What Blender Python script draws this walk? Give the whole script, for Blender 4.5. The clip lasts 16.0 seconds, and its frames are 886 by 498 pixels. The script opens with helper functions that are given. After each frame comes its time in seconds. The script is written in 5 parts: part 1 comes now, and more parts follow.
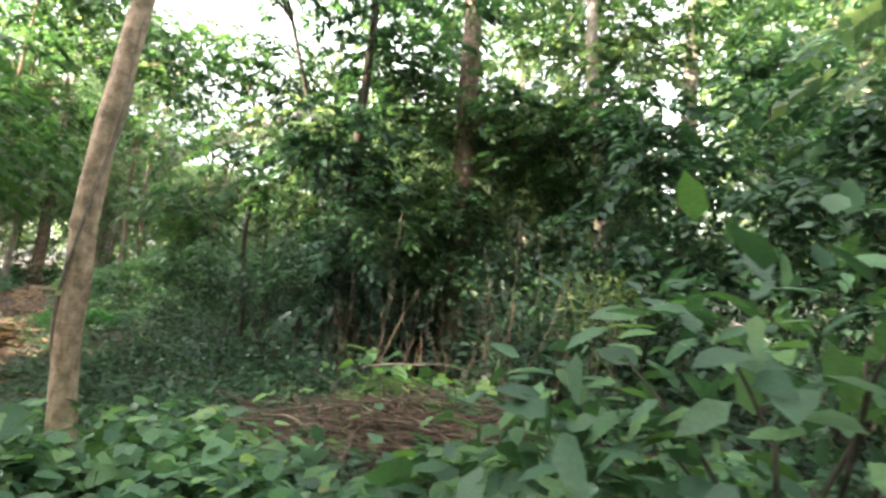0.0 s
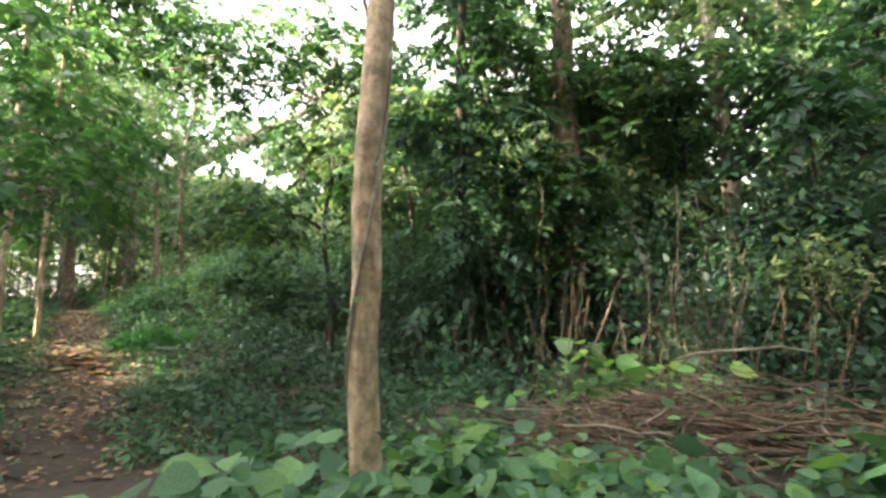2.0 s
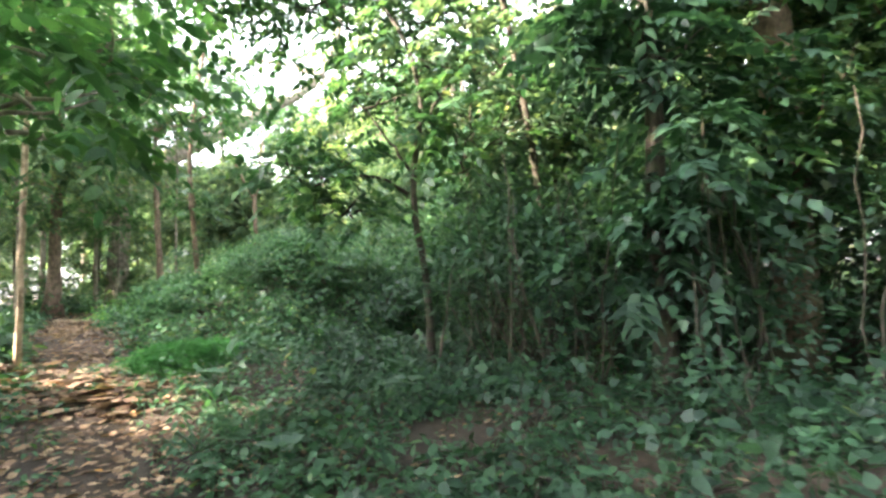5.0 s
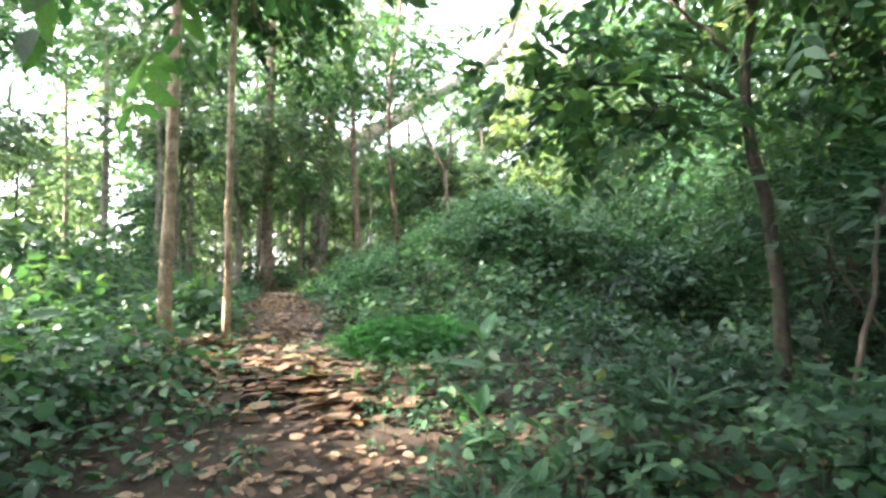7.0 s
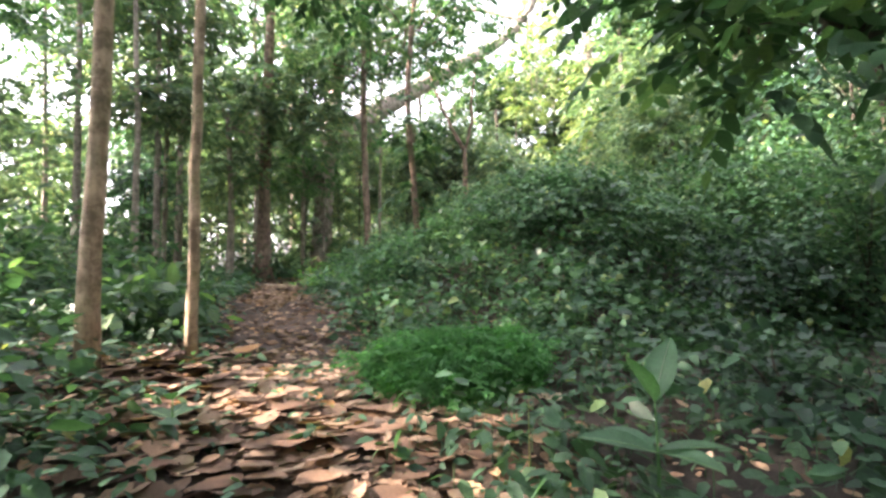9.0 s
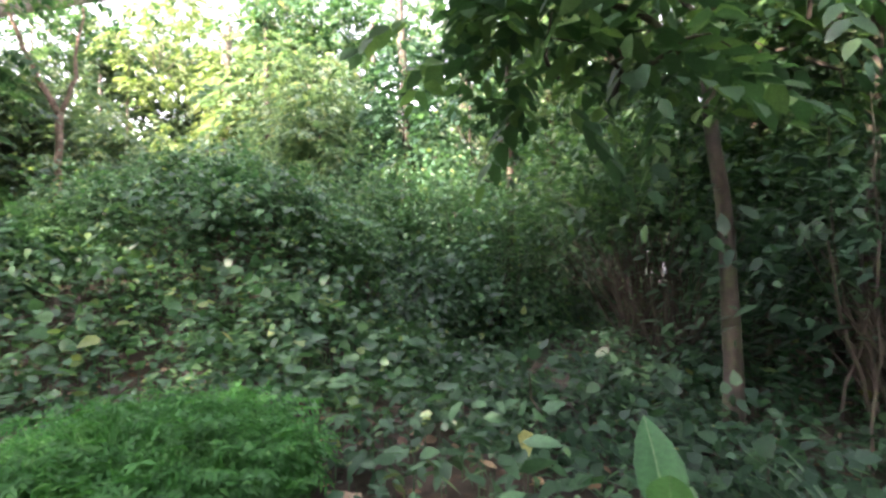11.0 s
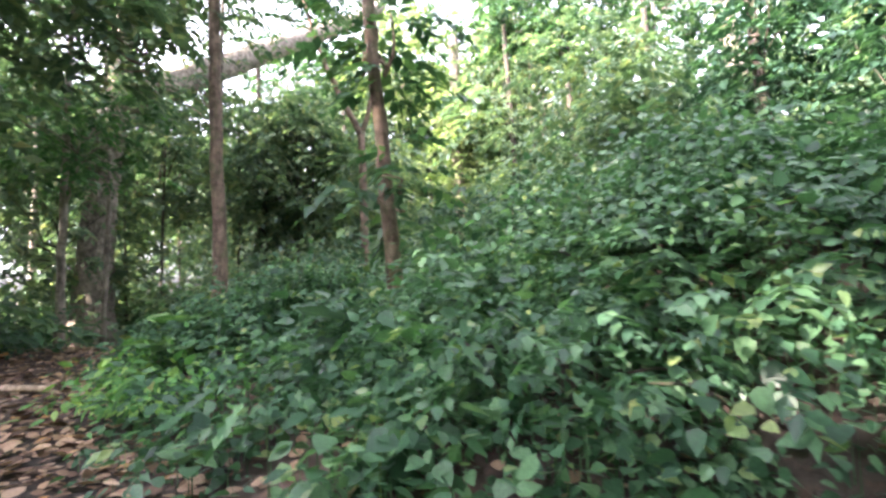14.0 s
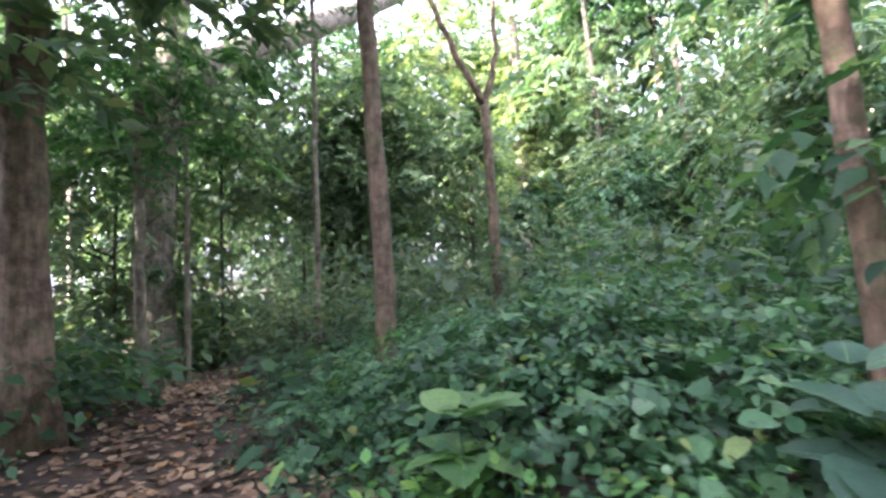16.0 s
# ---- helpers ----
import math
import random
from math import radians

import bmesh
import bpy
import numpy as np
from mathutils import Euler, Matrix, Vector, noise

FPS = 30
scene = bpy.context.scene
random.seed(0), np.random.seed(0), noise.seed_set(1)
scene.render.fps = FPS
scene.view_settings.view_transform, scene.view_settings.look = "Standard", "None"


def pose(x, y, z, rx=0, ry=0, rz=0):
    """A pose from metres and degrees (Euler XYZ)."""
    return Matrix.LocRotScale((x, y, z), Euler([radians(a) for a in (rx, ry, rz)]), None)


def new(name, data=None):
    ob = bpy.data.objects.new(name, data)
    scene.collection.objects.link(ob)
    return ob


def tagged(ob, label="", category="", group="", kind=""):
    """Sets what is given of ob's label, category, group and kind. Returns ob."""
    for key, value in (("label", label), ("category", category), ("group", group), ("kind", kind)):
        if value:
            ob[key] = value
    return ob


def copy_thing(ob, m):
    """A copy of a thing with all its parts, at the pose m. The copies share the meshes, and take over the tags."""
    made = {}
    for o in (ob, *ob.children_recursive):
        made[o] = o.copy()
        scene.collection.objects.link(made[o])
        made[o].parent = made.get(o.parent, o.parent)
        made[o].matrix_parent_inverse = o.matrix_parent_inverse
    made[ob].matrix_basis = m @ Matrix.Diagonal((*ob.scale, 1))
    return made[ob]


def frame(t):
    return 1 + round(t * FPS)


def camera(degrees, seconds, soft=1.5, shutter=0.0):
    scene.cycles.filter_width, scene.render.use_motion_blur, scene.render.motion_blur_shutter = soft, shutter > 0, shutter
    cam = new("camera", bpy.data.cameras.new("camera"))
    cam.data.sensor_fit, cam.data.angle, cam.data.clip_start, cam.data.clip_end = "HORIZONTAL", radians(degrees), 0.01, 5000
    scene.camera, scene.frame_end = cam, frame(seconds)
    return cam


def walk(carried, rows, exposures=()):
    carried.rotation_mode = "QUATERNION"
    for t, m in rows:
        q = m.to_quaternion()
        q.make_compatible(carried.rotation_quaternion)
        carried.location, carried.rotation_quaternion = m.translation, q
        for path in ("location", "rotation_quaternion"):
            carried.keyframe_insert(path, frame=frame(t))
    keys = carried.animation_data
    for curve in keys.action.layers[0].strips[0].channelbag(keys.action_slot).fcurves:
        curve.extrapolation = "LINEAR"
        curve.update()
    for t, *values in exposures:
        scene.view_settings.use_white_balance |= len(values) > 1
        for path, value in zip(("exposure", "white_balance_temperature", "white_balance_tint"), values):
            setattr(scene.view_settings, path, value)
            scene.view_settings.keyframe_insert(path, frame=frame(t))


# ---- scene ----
cam = camera(84.3, 16.0, soft=2.7, shutter=0.2)
PATH = [
    (0.0, 0.142, 0.073, 1.445, 95.21, -5.07, 3.33),
    (0.5, -0.479, 0.358, 1.404, 96.22, -5.29, 6.35),
    (1.0, -1.108, 0.385, 1.336, 95.61, -2.52, 4.55),
    (1.5, -1.568, 0.499, 1.285, 94.66, -0.43, 3.59),
    (2.0, -2.183, 0.680, 1.289, 94.17, 0.06, 2.61),
    (2.5, -2.664, 0.869, 1.298, 93.38, -0.23, -0.88),
    (3.0, -3.207, 1.294, 1.281, 92.17, -1.19, -1.10),
    (3.2, -3.383, 1.443, 1.244, 92.07, -0.60, -1.50),
    (5.3, -4.972, 3.761, 1.140, 93.89, 3.44, 2.23),
    (5.5, -5.200, 3.972, 1.105, 94.43, 1.69, 5.60),
    (6.0, -5.749, 4.676, 1.073, 94.72, 1.79, 12.27),
    (6.5, -6.047, 5.173, 0.961, 93.71, 2.61, 16.28),
    (7.0, -6.431, 5.709, 0.872, 92.68, 1.45, 20.10),
    (7.5, -6.711, 6.085, 0.891, 91.66, 1.46, 18.56),
    (8.0, -7.066, 6.622, 0.863, 92.90, 1.14, 23.45),
    (8.5, -7.322, 6.949, 0.870, 91.50, 1.01, 24.45),
    (9.0, -7.593, 7.318, 0.870, 91.63, 0.72, 20.31),
    (9.5, -7.747, 7.694, 0.925, 90.73, -1.60, 15.46),
    (10.0, -7.976, 8.218, 0.915, 92.10, -1.19, -3.32),
    (10.2, -8.062, 8.226, 0.883, 93.83, -3.04, -10.62),
    (12.3, -9.296, 9.825, 1.114, 89.35, 2.69, -30.21),
    (12.5, -9.386, 10.054, 1.125, 89.49, 4.43, -25.10),
    (13.0, -9.838, 10.500, 1.358, 93.99, 2.73, -11.18),
    (13.5, -10.632, 11.382, 1.291, 94.78, 1.22, -4.38),
    (14.0, -11.331, 12.053, 1.348, 93.54, 1.55, -2.76),
    (14.5, -11.774, 12.475, 1.486, 93.26, 1.23, -8.83),
    (15.0, -12.342, 13.248, 1.485, 93.22, 0.78, -10.04),
    (15.5, -12.979, 13.808, 1.503, 92.35, 0.99, -3.92),
    (16.0, -13.687, 14.289, 1.672, 92.63, 3.08, -1.52),
]
walk(cam, [(t, pose(x, y, z, rx, ry, rz)) for t, x, y, z, rx, ry, rz in PATH],
     [(0.0, 3.96, 6800, 17), (0.7, 3.82, 6800, 16), (2.0, 3.82, 6950, 13), (3.0, 3.85, 6950, 13), (5.3, 4.35, 6350, 14), (7.0, 4.2, 6200, 15), (9.5, 3.74, 6450, 27), (12.5, 4.12, 6400, 30), (13.5, 3.97, 6300, 30), (14.0, 3.92, 6050, 28), (16.0, 3.97, 5800, 29)])

# ---- light ----
SUN_DIR = Vector((-0.80, -0.42, 0.44)).normalized()     # towards the sun
world = bpy.data.worlds.new("world")
scene.world = world
world.use_nodes = True
wn = world.node_tree
sky = wn.nodes.new("ShaderNodeTexSky")
sky.sky_type = "NISHITA"
sky.sun_disc = False
sky.sun_elevation = math.asin(SUN_DIR.z)
sky.sun_rotation = math.atan2(SUN_DIR.x, SUN_DIR.y)
sky.air_density, sky.dust_density, sky.ozone_density = 1.0, 4.0, 1.0
hazy = wn.nodes.new("ShaderNodeHueSaturation")       # thin high cloud takes the blue out of the sky
hazy.inputs["Saturation"].default_value = 0.22
wn.links.new(sky.outputs["Color"], hazy.inputs["Color"])
wn.links.new(hazy.outputs["Color"], wn.nodes["Background"].inputs["Color"])
wn.nodes["Background"].inputs["Strength"].default_value = 0.15
sun_data = bpy.data.lights.new("sun", "SUN")
sun_data.energy, sun_data.angle, sun_data.color = 3.2, radians(0.6), (1.0, 0.88, 0.66)
sun = new("sun", sun_data)
sun.rotation_euler = SUN_DIR.to_track_quat("Z", "Y").to_euler()


# ---- materials ----
def nodes_of(name):
    mat = bpy.data.materials.new(name)
    mat.use_nodes = True
    return mat, mat.node_tree.nodes, mat.node_tree.links


def ramp(nodes, stops):
    r = nodes.new("ShaderNodeValToRGB")
    while len(r.color_ramp.elements) < len(stops):
        r.color_ramp.elements.new(0.5)
    for e, (at, c) in zip(r.color_ramp.elements, stops):
        e.position, e.color = at, (*c, 1)
    return r


def noise_node(nodes, links, scale, detail=4.0, rough=0.6):
    co = nodes.new("ShaderNodeTexCoord")
    n = nodes.new("ShaderNodeTexNoise")
    n.inputs["Scale"].default_value, n.inputs["Detail"].default_value, n.inputs["Roughness"].default_value = scale, detail, rough
    links.new(co.outputs["Object"], n.inputs["Vector"])
    return n


def mixed(nodes, links, kind, fac, a, b):
    m = nodes.new("ShaderNodeMix")
    m.data_type, m.blend_type = "RGBA", kind
    for value, slot in ((fac, 0), (a, 6), (b, 7)):
        if hasattr(value, "is_output"):
            links.new(value, m.inputs[slot])
        elif slot == 0:
            m.inputs[0].default_value = value
        else:
            m.inputs[slot].default_value = (*value, 1)
    return m.outputs[2]


def leaf_material(name, stops, through_light=0.35, rough=0.42, single=False):
    """Leaves: each leaf its own green, mottled and veined, letting light through."""
    mat, nodes, links = nodes_of(name)
    bsdf, out = nodes["Principled BSDF"], nodes["Material Output"]
    geo = nodes.new("ShaderNodeNewGeometry")
    r = ramp(nodes, [(at, (c[0] * 1.18, c[1] * 0.94, c[2] * 1.44)) if c[1] > c[0] else (at, c) for at, c in stops])
    own = nodes.new("ShaderNodeObjectInfo")
    links.new(own.outputs["Random"] if single else geo.outputs["Random Per Island"], r.inputs["Fac"])
    big = noise_node(nodes, links, 0.9, 3)
    small = noise_node(nodes, links, 70.0, 3)
    tone = ramp(nodes, [(0.3, (0.62, 0.62, 0.62)), (0.7, (1.25, 1.2, 1.1))])
    links.new(big.outputs["Fac"], tone.inputs["Fac"])
    fleck = ramp(nodes, [(0.35, (0.8, 0.8, 0.78)), (0.65, (1.1, 1.1, 1.05))])
    links.new(small.outputs["Fac"], fleck.inputs["Fac"])
    c = mixed(nodes, links, "MULTIPLY", 1.0, r.outputs["Color"], tone.outputs["Color"])
    c = mixed(nodes, links, "MULTIPLY", 1.0, c, fleck.outputs["Color"])
    links.new(c, bsdf.inputs["Base Color"])
    bsdf.inputs["Roughness"].default_value = rough + 0.08
    bsdf.inputs["Specular IOR Level"].default_value = 0.44
    t = nodes.new("ShaderNodeBsdfTranslucent")
    warm = mixed(nodes, links, "MULTIPLY", 1.0, c, (1.35, 1.5, 0.75))
    links.new(warm, t.inputs["Color"])
    m = nodes.new("ShaderNodeMixShader")
    m.inputs[0].default_value = through_light
    links.new(bsdf.outputs[0], m.inputs[1])
    links.new(t.outputs[0], m.inputs[2])
    links.new(m.outputs[0], out.inputs["Surface"])
    return mat


def bark_material(name, dark, light, moss=0.0, stretch=5.0):
    mat, nodes, links = nodes_of(name)
    bsdf = nodes["Principled BSDF"]
    co = nodes.new("ShaderNodeTexCoord")
    mp = nodes.new("ShaderNodeMapping")
    mp.inputs["Scale"].default_value = (stretch, stretch, 1.0)
    links.new(co.outputs["Object"], mp.inputs["Vector"])
    n = nodes.new("ShaderNodeTexNoise")
    n.inputs["Scale"].default_value, n.inputs["Detail"].default_value, n.inputs["Roughness"].default_value = 4.0, 8, 0.65
    links.new(mp.outputs[0], n.inputs["Vector"])
    patch = noise_node(nodes, links, 7.0, 6, 0.7)
    c = ramp(nodes, [(0.3, dark), (0.7, light)])
    links.new(n.outputs["Fac"], c.inputs["Fac"])
    p = ramp(nodes, [(0.40, (0.48, 0.46, 0.43)), (0.52, (0.95, 0.93, 0.9)), (0.64, (1.3, 1.27, 1.22))])
    links.new(patch.outputs["Fac"], p.inputs["Fac"])
    col = mixed(nodes, links, "MULTIPLY", 1.0, c.outputs["Color"], p.outputs["Color"])
    if moss:
        spots = noise_node(nodes, links, 6.0, 6, 0.7)
        k = ramp(nodes, [(0.5, (0, 0, 0)), (0.62, (moss, moss, moss))])
        links.new(spots.outputs["Fac"], k.inputs["Fac"])
        col = mixed(nodes, links, "MIX", k.outputs["Color"], col, (0.07, 0.10, 0.035))
    links.new(col, bsdf.inputs["Base Color"])
    bsdf.inputs["Roughness"].default_value = 0.85
    b = nodes.new("ShaderNodeBump")
    b.inputs["Strength"].default_value, b.inputs["Distance"].default_value = 0.7, 0.02
    links.new(n.outputs["Fac"], b.inputs["Height"])
    links.new(b.outputs[0], bsdf.inputs["Normal"])
    return mat


def soil_material():
    mat, nodes, links = nodes_of("soil")
    bsdf = nodes["Principled BSDF"]
    a, b, c = noise_node(nodes, links, 0.55, 5), noise_node(nodes, links, 9.0, 8, 0.7), noise_node(nodes, links, 60.0, 4)
    r1 = ramp(nodes, [(0.38, (0.036, 0.028, 0.023)), (0.62, (0.090, 0.064, 0.049))])
    links.new(a.outputs["Fac"], r1.inputs["Fac"])
    r2 = ramp(nodes, [(0.3, (0.55, 0.5, 0.46)), (0.55, (1.0, 1.0, 1.0)), (0.72, (2.0, 1.55, 1.25))])
    links.new(b.outputs["Fac"], r2.inputs["Fac"])
    col = mixed(nodes, links, "MULTIPLY", 1.0, r1.outputs["Color"], r2.outputs["Color"])
    links.new(col, bsdf.inputs["Base Color"])
    bsdf.inputs["Roughness"].default_value = 0.95
    h = mixed(nodes, links, "ADD", 1.0, b.outputs["Fac"], c.outputs["Fac"])
    bump = nodes.new("ShaderNodeBump")
    bump.inputs["Strength"].default_value, bump.inputs["Distance"].default_value = 0.8, 0.03
    links.new(h, bump.inputs["Height"])
    links.new(bump.outputs[0], bsdf.inputs["Normal"])
    return mat


G1, G2 = (0.024, 0.080, 0.034), (0.042, 0.135, 0.052)
LEAF_GROUND = leaf_material("ground_cover_leaf", [(0.0, G1), (0.5, G2), (0.9, (0.058, 0.170, 0.070)), (0.985, (0.09, 0.22, 0.066)), (1.0, (0.24, 0.30, 0.070))])
LEAF_VINE = leaf_material("vine_leaf", [(0.0, (0.020, 0.078, 0.030)), (0.55, (0.058, 0.182, 0.066)), (0.93, (0.105, 0.265, 0.094)), (1.0, (0.21, 0.34, 0.090))], 0.38, 0.34)
LEAF_BRIGHT = leaf_material("bright_vine_leaf", [(0.0, (0.053, 0.176, 0.054)), (0.6, (0.088, 0.264, 0.072)), (1.0, (0.194, 0.396, 0.072))], 0.42, 0.4)
# darker greens hold the thicket's shade in the leaf colour itself
LEAF_DARK = leaf_material("darkened_leaf", [(0.0, (0.016, 0.054, 0.027)), (0.6, (0.029, 0.094, 0.041)), (1.0, (0.056, 0.154, 0.060))], 0.40, 0.4)
LEAF_TREE = leaf_material("tree_leaf", [(0.0, (0.024, 0.082, 0.034)), (0.6, (0.048, 0.138, 0.050)), (1.0, (0.095, 0.215, 0.062))], 0.46, 0.4)
# greens lightened so that distance haze sits in the leaf colour
LEAF_LIGHTENED = leaf_material("lightened_leaf", [(0.0, (0.056, 0.130, 0.066)), (0.5, (0.096, 0.198, 0.094)), (0.9, (0.150, 0.262, 0.112)), (1.0, (0.22, 0.29, 0.12))], 0.48, 0.5)
LEAF_FRESH = leaf_material("fresh_shrub_leaf", [(0.0, (0.075, 0.25, 0.060)), (0.6, (0.13, 0.38, 0.085)), (1.0, (0.26, 0.52, 0.10))], 0.42, 0.4)
LEAF_PALE = leaf_material("pale_broad_leaf", [(0.0, (0.055, 0.17, 0.070)), (0.6, (0.085, 0.240, 0.092)), (1.0, (0.15, 0.35, 0.10))], 0.3, 0.5)
# sunlight is mixed into this leaf colour as a bright yellow-green
LEAF_SUN_TINTED = leaf_material("sun_tinted_leaf", [(0.0, (0.10, 0.19, 0.060)), (0.6, (0.16, 0.29, 0.090)), (1.0, (0.26, 0.39, 0.13))], 0.42, 0.5)
LEAF_YOUNG = leaf_material("young_canopy_leaf", [(0.0, (0.030, 0.108, 0.036)), (0.6, (0.052, 0.166, 0.050)), (1.0, (0.095, 0.250, 0.064))], 0.46, 0.42)
LEAF_BLUISH = leaf_material("sapling_leaf", [(0.0, (0.032, 0.115, 0.046)), (0.6, (0.056, 0.172, 0.066)), (1.0, (0.105, 0.280, 0.072))], 0.3, 0.45)
LEAF_DRY = leaf_material("dry_leaf", [(0.0, (0.080, 0.050, 0.038)), (0.35, (0.19, 0.118, 0.085)), (0.7, (0.33, 0.220, 0.165)), (0.95, (0.46, 0.335, 0.260)), (1.0, (0.46, 0.23, 0.08))], 0.12, 0.7)
DRY_SINGLE = leaf_material("large_dry_leaf", [(0.0, (0.09, 0.056, 0.042)), (0.3, (0.21, 0.128, 0.094)), (0.6, (0.34, 0.225, 0.170)), (0.92, (0.49, 0.36, 0.285)), (1.0, (0.50, 0.24, 0.08))], 0.12, 0.7, True)
GRASS = leaf_material("grass_blade", [(0.0, (0.032, 0.165, 0.034)), (0.6, (0.048, 0.235, 0.046)), (1.0, (0.080, 0.300, 0.060))], 0.4, 0.5)
BARK_PALE = bark_material("pale_bark", (0.27, 0.19, 0.13), (0.54, 0.42, 0.31), 0.3)
BARK_BROWN = bark_material("brown_bark", (0.095, 0.064, 0.047), (0.26, 0.182, 0.135), 0.4)
BARK_GREY = bark_material("grey_bark", (0.13, 0.11, 0.09), (0.36, 0.31, 0.26), 0.3, 3.0)
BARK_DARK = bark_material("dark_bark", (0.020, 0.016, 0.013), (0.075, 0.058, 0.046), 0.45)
TWIG = bark_material("dry_twig", (0.065, 0.042, 0.030), (0.21, 0.145, 0.105))
SOIL = soil_material()

# ---- the lie of the land ----
GROUND_AT = np.array([
    (0, 0, 0.20), (-1.6, 0.4, 0.0), (-3.1, 1.4, -0.18), (-5.0, 3.9, -0.28), (-6.1, 5.3, -0.42), (-7.1, 6.7, -0.50),
    (-7.9, 8.0, -0.40), (-8.9, 9.4, -0.25), (-9.8, 10.2, -0.12), (-10.9, 11.5, 0.05), (-12.0, 13.0, 0.20), (-13.7, 14.6, 0.36),
    (-2.5, 10.2, -0.30), (0, 5.5, 0.0), (4, 9, 0.1), (-5, 10.5, -0.25), (-11, 9.9, 0.55), (-10.6, 7.2, 0.2), (-8.2, 11.5, 0.0),
    (-14.2, 19, 0.42), (-8.3, 10.5, -0.05), (-9.1, 10.6, -0.08), (-9.9, 10.8, -0.10), (-17.2, 22.4, 0.15), (-20.0, 25.5, -0.4), (-18.6, 30.0, -0.6), (-14.5, 27, -0.3), (-22, 22, -0.1), (-15.6, 17.2, 0.37), (-16.4, 19.2, 0.42), (-14.5, 15.9, 0.38), (-5.2, 12.6, -0.25), (-3.4, 13.5, -0.2), (-18, 25, -0.30), (-8, 16, 0.3), (-15.5, 13.5, 0.5), (3, 2, 0.2), (-6.5, 2.0, -0.1), (-9, 4.5, 0.0)], float)
TRACK = [(3, -3), (0, 0), (-1.6, 0.4), (-3.1, 1.4), (-5.0, 3.9), (-6.1, 5.3), (-7.1, 6.7), (-8.1, 8.2), (-9.6, 9.7), (-10.8, 11.3),
         (-12.0, 12.8), (-13.5, 14.5), (-14.5, 15.9), (-15.6, 17.2), (-16.2, 18.4), (-16.6, 20.2), (-17.6, 24.5), (-18.6, 30.0)]
FINE = np.random.default_rng(5)
WAVES = [(FINE.normal(0, 1 / s, 2), FINE.uniform(0, 6.3), a) for s, a in ((3.0, 0.05), (2.0, 0.05), (1.2, 0.03), (0.7, 0.02), (0.45, 0.012), (0.3, 0.01)) for _ in range(2)]


def bump_at(x, y, cx, cy, rx, ry, h, turn=0.0):
    c, s = math.cos(turn), math.sin(turn)
    u, v = ((x - cx) * c + (y - cy) * s) / rx, (-(x - cx) * s + (y - cy) * c) / ry
    return h * np.exp(-(u * u + v * v) ** 1.3)


def track_distance(x, y):
    x, y = np.asarray(x, float), np.asarray(y, float)
    best = np.full(x.shape, 1e9)
    for (ax, ay), (bx, by) in zip(TRACK, TRACK[1:]):
        dx, dy = bx - ax, by - ay
        k = np.clip(((x - ax) * dx + (y - ay) * dy) / (dx * dx + dy * dy), 0, 1)
        best = np.minimum(best, np.hypot(x - ax - k * dx, y - ay - k * dy))
    return best


def mound(x, y):
    """How high the creeper-covered bank stands above the plain ground."""
    m = bump_at(x, y, -8.6, 16.6, 2.0, 1.9, 1.2) + bump_at(x, y, -9.6, 15.0, 3.6, 1.9, 0.50, 0.35) + bump_at(x, y, -8.0, 13.9, 1.6, 1.8, 0.40)
    m = m + bump_at(x, y, -12.6, 17.6, 2.2, 1.3, 0.40, 0.6) + bump_at(x, y, -5.4, 17.2, 1.8, 1.8, 0.35)
    return m * np.clip((track_distance(x, y) - 0.5) / 1.0, 0, 1)


def land(x, y):
    x, y = np.asarray(x, float), np.asarray(y, float)
    total, weight = np.zeros(x.shape), np.zeros(x.shape)
    for gx, gy, gz in GROUND_AT:
        d2 = (x - gx) ** 2 + (y - gy) ** 2
        w = np.exp(-d2 / 2.4) + 0.02 / (1 + d2) ** 1.5
        total, weight = total + w * gz, weight + w
    z = (total - 0.0002 * 0.4) / (weight + 0.0002)
    for k, ph, a in WAVES:
        z = z + a * np.sin(k[0] * x + k[1] * y + ph)
    return z + mound(x, y)


# ---- mesh helpers ----
def mesh_from(name, verts, tris, mat, smooth=False):
    me = bpy.data.meshes.new(name)
    verts, tris = np.asarray(verts, np.float32), np.asarray(tris, np.int32)
    me.vertices.add(len(verts))
    me.vertices.foreach_set("co", verts.ravel())
    me.loops.add(tris.size)
    me.loops.foreach_set("vertex_index", tris.ravel())
    me.polygons.add(len(tris))
    me.polygons.foreach_set("loop_start", np.arange(0, tris.size, 3, dtype=np.int32))
    if smooth:
        me.polygons.foreach_set("use_smooth", np.ones(len(tris), bool))
    me.materials.append(mat)
    me.update(calc_edges=True)
    return me


def part(name, me, parent, label=""):
    ob = new(name, me)
    ob.parent = parent
    return tagged(ob, label)


def thing(name, label, category, at=(0, 0, 0), group="", kind=""):
    ob = new(name)
    ob.location = at
    ob.empty_display_size = 0.1
    return tagged(ob, label, category, group, kind)


